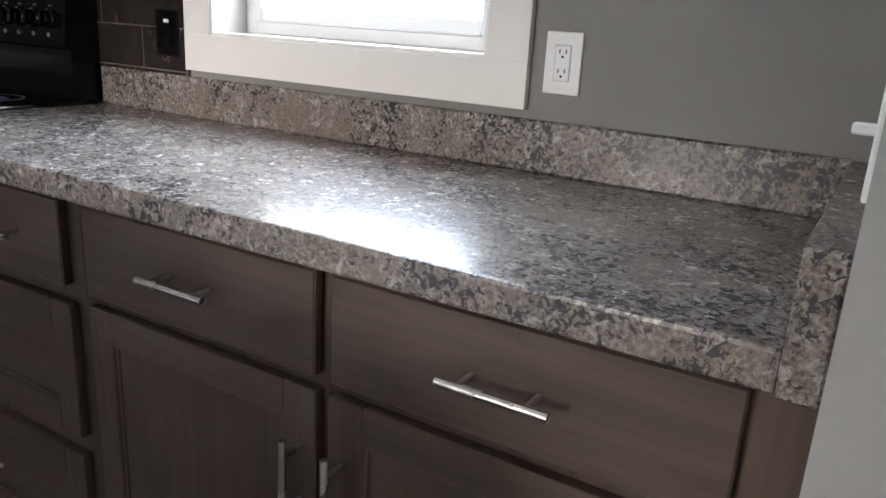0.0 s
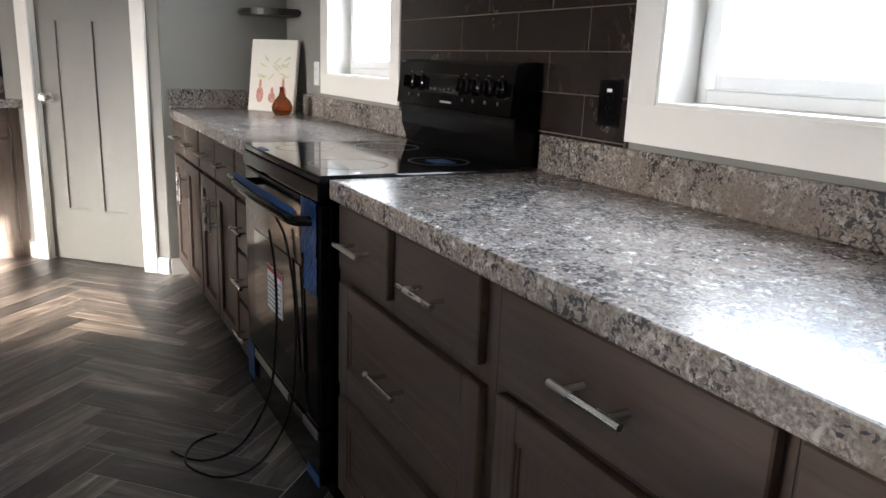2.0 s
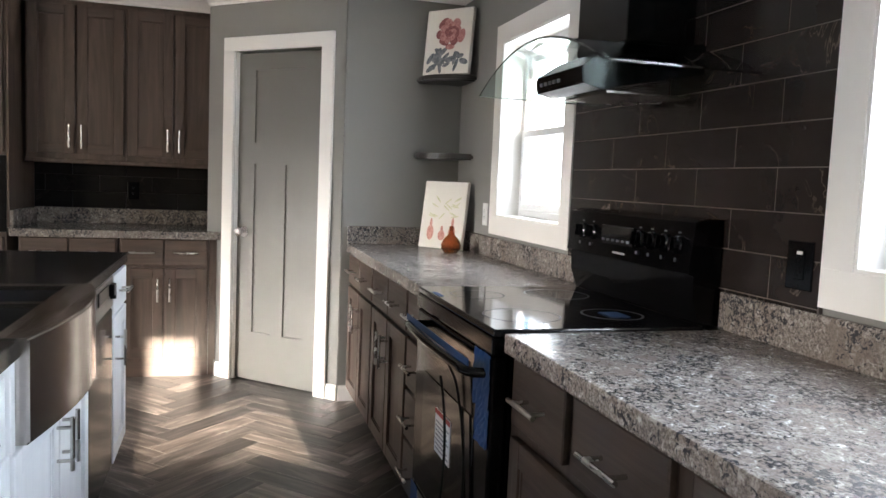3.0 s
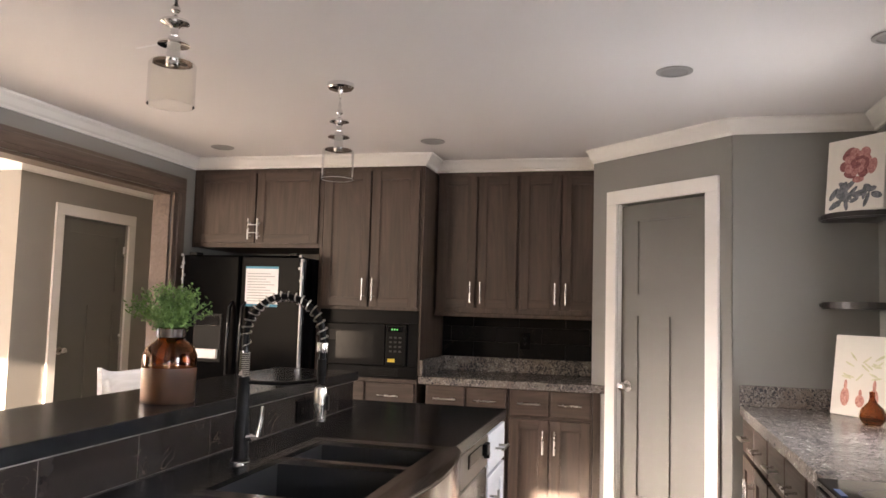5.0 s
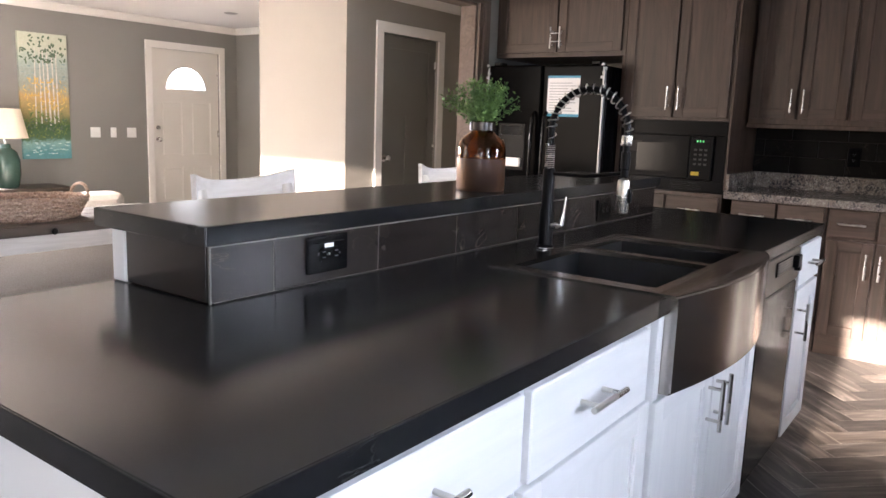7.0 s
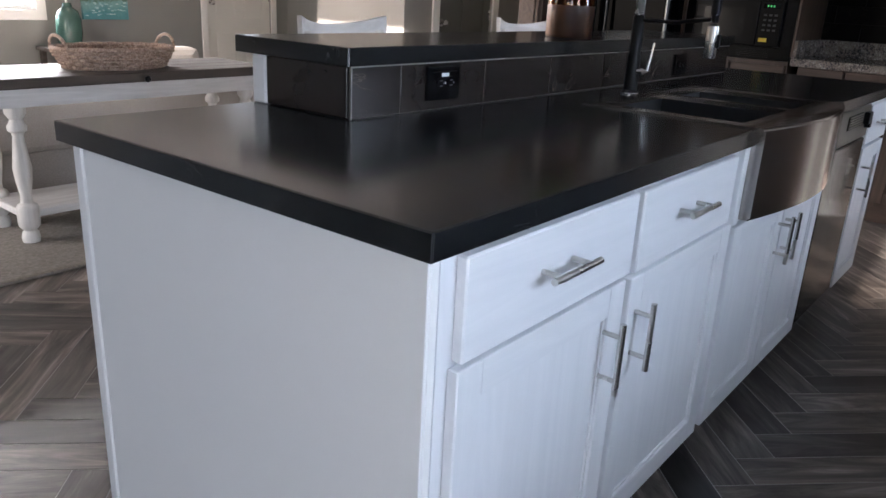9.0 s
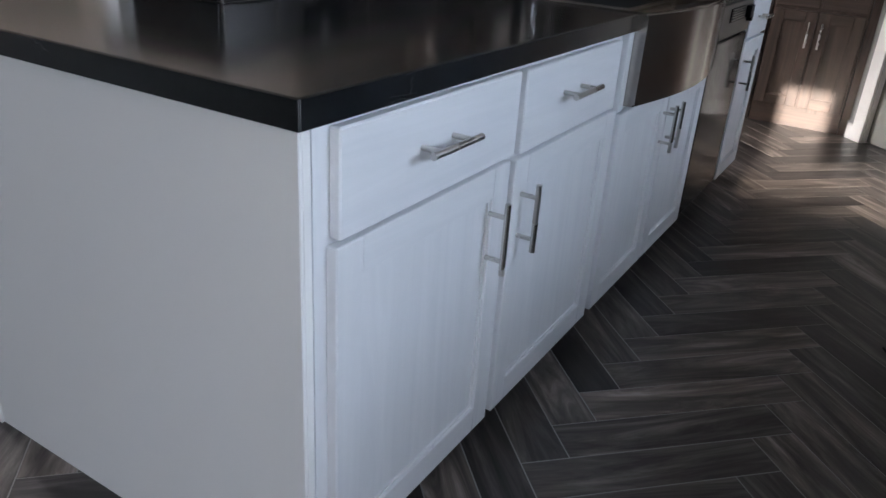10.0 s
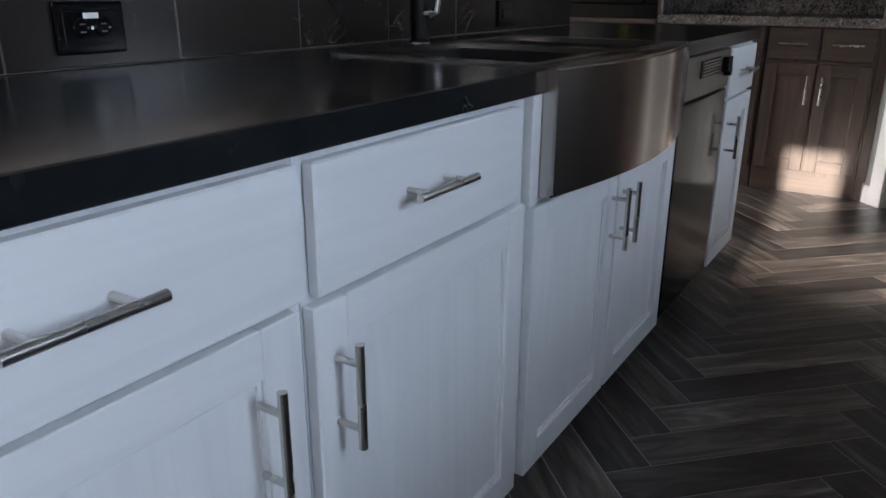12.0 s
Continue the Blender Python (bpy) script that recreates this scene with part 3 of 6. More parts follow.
shell("trim_opening_liner", bm, BEAM, "brown stained timber lining of the wide opening", "trim")
shell("trim_ceiling_beam", boxed(-2.36, -2.05, -7.5, YD - 0.14, CE - 0.11, CE - 0.001, 0.006), wood("brown_ceiling_beam", (0.075, 0.050, 0.036), (0.15, 0.105, 0.08), 1), "brown stained timber beam across the living room ceiling", "beam")


# ---- handles, fronts and cabinets ----
def pull(bm, c, length, upright, off=0.038, r=0.006):
    """A bar handle on two posts, standing out to local -y."""
    c = Vector(c)
    d = Vector((0, 0, 1)) if upright else Vector((1, 0, 0))
    o = Vector((0, -off, 0))
    h = length / 2
    rod(bm, c + o - d * h, c + o + d * h, r, seg=14)
    for s in (-1, 1):
        p = c + d * (s * h * 0.62)
        rod(bm, p, p + o, r * 0.8, seg=10)
    return bm


def framed(name, root, x0, x1, z0, z1, y, mats, t=0.02, fr=0.06):
    """A framed door: a sunk panel with stiles and rails of its own standing proud of it."""
    wv, wh = mats
    wide = (x1 - x0) > (z1 - z0)
    f = part(name, boxed(x0 + 0.004, x1 - 0.004, y - 0.010, y - 0.0005, z0 + 0.004, z1 - 0.004), wh if wide else wv, root)
    for a in (x0, x1 - fr):
        part("stile", boxed(a, a + fr, y - t, y, z0, z1, 0.002), wv, f)
    for a in (z0, z1 - fr):
        part("rail", boxed(x0 + fr, x1 - fr, y - t + 0.0003, y, a, a + fr, 0.0015), wh, f)
    g = 0.006
    for q in ((x0 + fr, x0 + fr + g, z0 + fr, z1 - fr), (x1 - fr - g, x1 - fr, z0 + fr, z1 - fr),
              (x0 + fr + g, x1 - fr - g, z1 - fr - g, z1 - fr), (x0 + fr + g, x1 - fr - g, z0 + fr, z0 + fr + g)):
        part("bead", boxed(q[0], q[1], y - t + 0.006, y - 0.009, q[2], q[3]), wv, f)
    return f


def front(root, kind, x0, x1, z0, z1, pull_at, mats, y=0.0, length=0.145):
    """A door or drawer front with its pull; pull_at: None, "h" in the middle, ("h", x, z) level, or (x, z) upright."""
    wv, wh = mats
    if kind == "slab":
        f = part("drawer_front", boxed(x0, x1, y - 0.02, y, z0, z1, 0.003), wh, root)
    else:
        f = framed("drawer_front" if kind == "deep" else "door", root, x0, x1, z0, z1, y, mats)
    if pull_at == "h":
        part("handle", pull(bmesh.new(), ((x0 + x1) / 2, y - 0.02, (z0 + z1) / 2), length, False), NICKEL, f, "brushed nickel bar handle", True)
    elif pull_at and pull_at[0] == "h":
        part("handle", pull(bmesh.new(), (pull_at[1], y - 0.02, pull_at[2]), length, False), NICKEL, f, "brushed nickel bar handle", True)
    elif pull_at:
        part("handle", pull(bmesh.new(), (pull_at[0], y - 0.02, pull_at[1]), length, True), NICKEL, f, "brushed nickel bar handle", True)
    return f


DARK, WHITE = (WOOD_V, WOOD_H), (WHITE_V, WHITE_H)
ZD0, ZD1, ZU0, ZU1 = 0.10, 0.683, 0.703, 0.862   # doors below, drawers above


def cabinet(label, m, w, d, fronts, mats, z0=0.1, z1=0.864, name="base_cabinet", kick=True, group="kitchen cabinets", board=False):
    """One cabinet unit: local x from 0 to w, fronts at y = 0 towards -y."""
    root = thing(name, label, "cabinet", m, group)
    part("body", boxed(0.0005, w - 0.0005, 0.0, d, z0, z1), mats[0], root)
    if kick and z0 > 0:
        part("toe_kick", boxed(0.001, w - 0.001, 0.012 if board else 0.065, d, 0.0, z0), mats[1] if board else KICK, root)
    for f in fronts:
        front(root, *f, mats)
    return root


def door_pair(w, z0=ZD0, z1=ZD1, top=True, e=0.012, hz=None):
    mid = w / 2
    hz = hz if hz is not None else z1 - 0.13
    return [("door", e, mid - 0.006, z0, z1, (mid - 0.035, hz)), ("door", mid + 0.006, w - e, z0, z1, (mid + 0.035, hz))]


# run under window 1: fronts face -y
YC = 1.353
RA = [
    (-0.328, 0.552, [("slab", 0.03, 0.538, ZU0, ZU1, ("h", 0.289, 0.785)), ("door", 0.03, 0.541, ZD0, ZD1, (0.513, 0.541))], "grey-brown stained cabinet with one drawer and a framed door"),
    (0.2245, 0.602, [("slab", 0.0135, 0.5405, ZU0, ZU1, "h"), ("door", 0.011, 0.5405, ZD0, ZD1, (0.0365, 0.538))], "grey-brown stained cabinet with one drawer over a framed door"),
    (-1.075, 0.7465, [("slab", 0.043, 0.331, ZU0, ZU1, "h"), ("slab", 0.373, 0.71, ZU0, ZU1, "h"), ("deep", 0.043, 0.722, 0.402, 0.670, "h"), ("deep", 0.043, 0.722, ZD0, 0.365, "h")],
     "grey-brown stained drawer cabinet beside the range"),
]
for x, w, fr, lb in RA:
    cabinet(lb, pose(x, YC, 0), w, 0.6, fr, DARK)
# run under window 2
RB = [
    (-2.135, 0.285, [("slab", 0.015, 0.27, ZU0, ZU1, "h"), ("slab", 0.015, 0.27, 0.50, 0.683, "h"), ("slab", 0.015, 0.27, 0.305, 0.485, "h"), ("slab", 0.015, 0.27, 0.10, 0.29, "h")],
     "narrow grey-brown stained cabinet of four drawers"),
    (-2.845, 0.708, [("slab", 0.015, 0.349, ZU0, ZU1, "h"), ("slab", 0.361, 0.693, ZU0, ZU1, "h")] + door_pair(0.708), "grey-brown stained cabinet with two drawers over paired doors"),
    (-3.555, 0.708, [("slab", 0.015, 0.349, ZU0, ZU1, "h"), ("slab", 0.361, 0.693, ZU0, ZU1, "h")] + door_pair(0.708), "grey-brown stained cabinet at the pantry side"),
]
for x, w, fr, lb in RB:
    cabinet(lb, pose(x, YC, 0), w, 0.6, fr, DARK)


def worktop(name, label, x0, x1, y0, y1, z0, z1, material, m=None, bev=0.006):
    root = thing(name, label, "countertop", m)
    part("top", boxed(x0, x1, y0, y1, z0, z1, bev, 2), material, root)
    return root


CT = "grey and brown speckled granite-look laminate countertop"
r = worktop("countertop", CT + " under the window", -1.082, 0.786, 1.325, YW - 0.001, 0.866, 0.914, GRANITE)
part("backsplash", boxed(-1.096, 0.786, YW - 0.021, YW - 0.001, 0.914, 1.016, 0.003), GRANITE, r)
part("end_splash", boxed(0.786, 0.826, 1.325, YW - 0.022, 0.862, 1.016, 0.003), GRANITE, r)
r = worktop("countertop", CT + " beside the pantry", XS + 0.002, -1.848, 1.325, YW - 0.001, 0.866, 0.914, GRANITE)
part("backsplash", boxed(XS + 0.022, -1.848, YW - 0.021, YW - 0.001, 0.914, 1.016, 0.003), GRANITE, r)
part("end_splash", boxed(XS + 0.002, XS + 0.022, 1.325, YW - 0.001, 0.914, 1.016, 0.003), GRANITE, r)

# end wall: fronts face +x, local x runs along +y
XB = -4.265


def end_pose(y, x):
    return pose(x, y, 0, 0, 0, 90)


cabinet("grey-brown stained base cabinet with two drawers and doors", end_pose(0.045, XB), 0.52, 0.6,
        [("slab", 0.012, 0.254, ZU0, ZU1, "h"), ("slab", 0.266, 0.508, ZU0, ZU1, "h")] + door_pair(0.52, z0=0.125), DARK, board=True)
cabinet("grey-brown stained base cabinet with paired drawers and doors", end_pose(-0.50, XB), 0.54, 0.6,
        [("slab", 0.012, 0.264, ZU0, ZU1, "h"), ("slab", 0.276, 0.528, ZU0, ZU1, "h")] + door_pair(0.54, z0=0.125), DARK, board=True)
cabinet("narrow grey-brown stained filler beside the pantry casing", end_pose(0.567, XB), 0.045, 0.6, [], DARK, name="filler_panel", board=True)
r = worktop("countertop", CT + " at the end wall", -4.235, XE + 0.001, -0.545, 0.655, 0.866, 0.914, GRANITE)
part("backsplash", boxed(XE + 0.001, XE + 0.021, -0.545, 0.655, 0.914, 1.016, 0.003), GRANITE, r)
part("end_splash", boxed(XE + 0.021, -4.265, -0.545, -0.525, 0.914, 1.016, 0.003), GRANITE, r)
for y in (-0.525, 0.048):
    cabinet("tall grey-brown stained wall cabinet with paired doors", end_pose(y, XU), 0.573, XU - XE - 0.002, door_pair(0.573, 1.365, 2.27, hz=1.47), DARK, 1.33, 2.30, "wall_cabinet", False)
part("light_rail", boxed(XU - 0.002, XU + 0.028, -0.525, 0.621, 1.305, 1.332, 0.004), WOOD_V, thing("cabinet_rail", "grey-brown stained rail under the wall cabinets", "rail"))
# deep tower over microwave and fridge
cabinet("grey-brown stained cabinet over the microwave with paired doors", end_pose(-1.262, XUD), 0.70, XUD - XE - 0.002, door_pair(0.70, 1.355, 2.27, hz=1.47), DARK, 1.335, 2.30, "wall_cabinet", False)
cabinet("grey-brown stained cabinet over the fridge with paired doors", end_pose(YD + 0.002, XUD), 1.004, XUD - XE - 0.002, door_pair(1.004, 1.775, 2.27, e=0.03, hz=1.87), DARK, 1.745, 2.30, "wall_cabinet", False)
cabinet("grey-brown stained base drawers under the microwave", end_pose(-1.262, XB), 0.70, 0.6, [("slab", 0.015, 0.343, ZU0, ZU1, "h"), ("slab", 0.357, 0.685, ZU0, ZU1, "h")] + door_pair(0.70), DARK, z1=0.886)
tp = thing("tower_panel", "grey-brown stained upright panel beside the microwave", "panel")
part("panel", boxed(XE + 0.001, XUD, -0.560, -0.547, 0.915, 2.30), WOOD_V, tp)
tp = thing("fridge_panel", "grey-brown stained upright panel beside the fridge", "panel")
part("panel", boxed(XE + 0.001, XUD, -1.284, -1.264, 0.0, 1.744), WOOD_V, tp)
mn = thing("niche_lining", "black tiled lining behind the microwave", "panel")
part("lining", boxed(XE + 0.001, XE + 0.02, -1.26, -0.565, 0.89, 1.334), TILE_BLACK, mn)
mf = thing("microwave_trim", "black plastic trim frame round the microwave", "trim frame")
for nm, q in (("top_strip", (-1.26, -0.565, 1.245, 1.333)), ("bottom_strip", (-1.26, -0.565, 0.888, 0.965)), ("side_strip", (-1.26, -1.20, 0.965, 1.245)), ("side_strip", (-0.635, -0.565, 0.965, 1.245))):
    part(nm, boxed(XUD - 0.03, XUD - 0.008, q[0], q[1], q[2], q[3], 0.002), MWGLASS, mf)
bm = bmesh.new()
for i in range(5):
    box(bm, XUD - 0.008, XUD - 0.004, -0.90, -0.70, 0.90 + i * 0.011, 0.905 + i * 0.011)
part("vent_slots", bm, BLACKMATT, mf)

# island: fronts face +y, local x runs along -x
IY = 0.223


def isl_pose(x):
    return pose(x, IY, 0, 0, 0, 180)


ID = 0.90
cabinet("white painted island cabinet at the corner, drawer over door", isl_pose(0.078), 0.5625, ID,
        [("slab", 0.033, 0.553, 0.703, 0.863, ("h", 0.272, 0.793)), ("door", 0.026, 0.541, 0.097, 0.695, (0.469, 0.565))], WHITE, 0.097, 0.873, group="island cabinets")
cabinet("white painted island cabinet with drawer over door", isl_pose(-0.485), 0.573, ID,
        [("slab", 0.015, 0.523, 0.697, 0.861, ("h", 0.242, 0.790)), ("door", 0.003, 0.552, 0.097, 0.688, (0.038, 0.566))], WHITE, 0.097, 0.873, group="island cabinets")
sb = cabinet("white painted sink cabinet with paired doors", isl_pose(-1.063), 0.909, ID, door_pair(0.909, 0.097, 0.668, e=0.014, hz=0.552), WHITE, 0.097, 0.672, group="island cabinets")
part("side_post", boxed(0.0005, 0.033, -0.016, 0.06, 0.673, 0.873, 0.002), WHITE_V, sb)
part("side_post", boxed(0.852, 0.9085, -0.010, 0.06, 0.673, 0.873, 0.002), WHITE_V, sb)
cabinet("white painted island cabinet at the far end", isl_pose(-2.522), 0.408, ID, [("slab", 0.012, 0.396, 0.703, 0.861, "h"), ("door", 0.012, 0.396, 0.10, 0.69, (0.05, 0.566))], WHITE, 0.097, 0.873, group="island cabinets")
pn = thing("island_end_panel", "smooth white panel closing the island end", "panel")
part("panel", boxed(0.0785, 0.094, -0.718, 0.222, 0.0, 0.873, 0.001), WHITE_P, pn)
part("edge_batten", boxed(0.094, 0.101, 0.148, 0.222, 0.0, 0.873, 0.0015), WHITE_P, pn)
part("edge_batten", boxed(0.094, 0.101, -0.718, -0.690, 0.0, 0.873, 0.0015), WHITE_P, pn)
part("bead", boxed(0.094, 0.098, 0.136, 0.148, 0.0, 0.873, 0.0015), WHITE_P, pn)
bp = thing("island_back_panel", "white panel along the seating side of the island", "panel")
part("panel", boxed(-2.93, 0.078, -0.715, -0.70, 0.0, 0.873), WHITE_P, bp)

# island top in three pieces round the sink cut-out, one thing
SX0, SX1, SY0, SY1 = -1.912, -1.098, -0.235, 0.262
it = thing("island_countertop", "matt black stone-look laminate island countertop with faint veins", "countertop")
bm = plan_box(bmesh.new(), [(0.1215, 0.2415), (0.1215, -0.735), (-2.945, -0.735), (-2.945, 0.2415), (SX0, 0.2415), (SX0, SY0), (SX1, SY0), (SX1, 0.2415)], 0.8735, 0.914)
bmesh.ops.bevel(bm, geom=[e for e in bm.edges], offset=0.0012, segments=1, affect="EDGES")
part("top", bm, BLACKTOP, it)
for q in ((SX1, 0.1215, 0.2415, 0.245), (-2.945, SX0, 0.2415, 0.245), (0.1215, 0.125, -0.735, 0.245)):
    part("edge_strip", boxed(q[0], q[1], q[2], q[3], 0.8732, 0.9136, 0.0012), BLACKTOP, it)

# raised bar: tiled knee wall and black top
kw = shell("wall_knee", boxed(-2.68, -0.370, -0.687, -0.4005, 0.915, 1.030), GROUT, "low tiled wall carrying the raised bar", "wall")
x = -0.362
tiles_h = [0.16, 0.331, 0.331, 0.331, 0.331, 0.331, 0.331, 0.172]
for w in tiles_h:
    part("tile", boxed(x - w + 0.0015, x - 0.0015, -0.408, -0.399, 0.917, 1.028, 0.0012), TILE, kw)
    x -= w
part("tile", boxed(-0.370, -0.361, -0.686, -0.412, 0.917, 1.028, 0.0012), TILE, kw)
part("edge_trim", boxed(-0.363, -0.359, -0.402, -0.397, 0.915, 1.031), DULL, kw)
part("edge_trim", boxed(-2.68, -0.363, -0.400, -0.396, 1.027, 1.031), DULL, kw)
bt = thing("breakfast_bar", "matt black stone-look laminate raised bar top", "countertop")
part("top", boxed(-2.72, -0.3495, -0.785, -0.3955, 1.031, 1.070, 0.0012), BLACKTOP, bt)
part("edge_strip", boxed(-2.72, -0.3495, -0.3955, -0.392, 1.0308, 1.0696, 0.0012), BLACKTOP, bt)
part("edge_strip", boxed(-0.3495, -0.346, -0.785, -0.392, 1.0308, 1.0696, 0.0012), BLACKTOP, bt)
bpst = thing("bar_post", "white painted post under the bar top", "post")
part("post", boxed(-0.42, -0.358, -0.737, -0.689, 0.915, 1.030, 0.003), WHITE_P, bpst)


# ---- sink and tap ----
sk = thing("apron_sink", "stainless steel apron sink with two dark bowls", "sink")
bm = bmesh.new()
RZ = 0.918
bowls = [(-1.535, -1.150), (-1.855, -1.570)]
by0, by1 = -0.190, 0.195
xs = sorted({SX0, SX1, *[v for b_ in bowls for v in b_]})
for i in range(len(xs) - 1):
    a, b_ = xs[i], xs[i + 1]
    inside = any(abs(a - q[0]) < 1e-6 for q in bowls)
    if inside:
        box(bm, a, b_, SY0, by0, 0.905, RZ)
        box(bm, a, b_, by1, 0.2215, 0.905, RZ)
    else:
        box(bm, a, b_, SY0, 0.2215, 0.905, RZ)
part("rim", bm, APRON, sk)
for q in bowls:
    bm = bmesh.new()
    t = 0.004
    box(bm, q[0] - t, q[0], by0 - t, by1 + t, 0.70, 0.905)
    box(bm, q[1], q[1] + t, by0 - t, by1 + t, 0.70, 0.905)
    box(bm, q[0], q[1], by0 - t, by0, 0.70, 0.905)
    box(bm, q[0], q[1], by1, by1 + t, 0.70, 0.905)
    box(bm, q[0], q[1], by0, by1, 0.70, 0.705)
    bo = part("bowl", bm, SINK_IN, sk, "dark bowl of the sink")
    part("drain", lathe(bmesh.new(), [(0, 0.709), (0.03, 0.709), (0.042, 0.7055), (0.042, 0.7052)], 24, ((q[0] + q[1]) / 2, 0.0)), STEEL, bo, "", True)
# bowed apron front
N = 28
out = [(SX0 + (SX1 - SX0) * i / N, 0.267 + 0.050 * math.sin(math.pi * i / N)) for i in range(N + 1)]
bm = plan_box(bmesh.new(), out + [(SX1, 0.222), (SX0, 0.222)], 0.686, RZ)
bmesh.ops.bevel(bm, geom=[e for e in bm.edges if abs(e.verts[0].co.z - e.verts[1].co.z) < 1e-6 and e.verts[0].co.y > 0.25 and e.verts[1].co.y > 0.25], offset=0.006, segments=3, affect="EDGES")
part("apron", bm, APRON, sk, "bowed brushed steel apron", True)

fx, fy = -1.467, -0.272
fc = thing("kitchen_faucet", "matt black spring faucet with steel spray head", "faucet")
bm = lathe(bmesh.new(), [(0, 0.914), (0.027, 0.914), (0.027, 0.922), (0.0215, 0.928), (0.0205, 1.03), (0.018, 1.04), (0.0175, 1.15), (0.013, 1.156), (0, 1.156)], 28, (fx, fy))
part("column", bm, BLACKMATT, fc, "", True)
part("base_ring", lathe(bmesh.new(), [(0, 0.9145), (0.029, 0.9145), (0.029, 0.918), (0.0272, 0.920)], 28, (fx, fy)), CHROME, fc, "", True)
part("spring_sleeve", coil(bmesh.new(), [(fx, fy, 1.156), (fx, fy, 1.225)], 0.0125, 12, 0.0032, 6, 12), NICKEL, fc, "", True)
arc = [(fx, fy, 1.16), (fx, fy, 1.24)] + [(fx, fy + 0.118 - 0.118 * math.cos(a), 1.27 + 0.115 * math.sin(a)) for a in [math.pi * i / 24 for i in range(25)]] + [(fx, fy + 0.236, 1.21)]
part("hose", tube(bmesh.new(), arc, 0.0092, 12), BLACKMATT, fc, "", True)
part("spring", coil(bmesh.new(), arc[1:-1], 0.0142, 18, 0.0023, 6, 14), NICKEL, fc, "", True)
hy = fy + 0.236
sh = part("spray_head", lathe(bmesh.new(), [(0, 1.045), (0.0165, 1.045), (0.0178, 1.049), (0.0178, 1.132), (0.0165, 1.137), (0.012, 1.14), (0, 1.145)], 24, (fx, hy)), NICKEL, fc, "brushed steel spray head", True)
part("collar", lathe(bmesh.new(), [(0.0, 1.146), (0.0105, 1.146), (0.0105, 1.165), (0.013, 1.168), (0.013, 1.215), (0, 1.215)], 20, (fx, hy)), BLACKMATT, sh, "", True)
part("hose_ring", lathe(bmesh.new(), [(0.0, 1.232), (0.0145, 1.232), (0.0155, 1.236), (0.0155, 1.256), (0.0145, 1.26), (0.0, 1.26)], 20, (fx, hy)), NICKEL, fc, "", True)
part("button", boxed(fx - 0.008, fx + 0.008, hy + 0.016, hy + 0.025, 1.075, 1.115, 0.003), BLACKMATT, sh)
lv = part("lever", tube(bmesh.new(), [(fx, fy, 0.985), (fx, fy + 0.035, 0.985), (fx, fy + 0.05, 0.992), (fx - 0.004, fy + 0.055, 1.03), (fx - 0.006, fy + 0.06, 1.075)], [0.011, 0.011, 0.009, 0.006, 0.005], 12), CHROME, fc, "chrome side lever", True)
part("dock_arm", tube(bmesh.new(), [(fx, fy, 1.14), (fx, fy + 0.12, 1.14), (fx, hy - 0.01, 1.155)], 0.006, 8), BLACKMATT, fc, "", True)


# ---- dishwasher ----
dw = thing("dishwasher", "black and steel dishwasher between the white cabinets", "dishwasher")
part("body", boxed(-2.515, -1.977, -0.35, 0.205, 0.06, 0.872), BLACKMATT, dw)
part("control_panel", boxed(-2.512, -1.98, 0.205, 0.242, 0.745, 0.868, 0.004), PANELGREY, dw, "grey control strip")
part("door", boxed(-2.512, -1.98, 0.205, 0.240, 0.105, 0.74, 0.006), BLACK, dw, "glossy black door")
part("vent", boxed(-2.36, -2.14, 0.243, 0.246, 0.80, 0.85, 0.001), BLACKMATT, dw)
bm = bmesh.new()
for i in range(5):
    box(bm, -2.35, -2.15, 0.246, 0.25, 0.806 + i * 0.009, 0.81 + i * 0.009)
part("vent_slats", bm, STEEL, dw)
part("knob", lathe(bmesh.new(), [(0, 0), (0.018, 0), (0.016, 0.02), (0, 0.02)], 20), BLACKMATT, dw, "", True).matrix_basis = pose(-2.45, 0.242, 0.80, -90)
part("latch", boxed(-2.46, -2.40, 0.242, 0.262, 0.80, 0.845, 0.003), BLACKMATT, dw)
part("toe_panel", boxed(-2.512, -1.98, 0.14, 0.155, 0.0, 0.10), BLACK, dw)


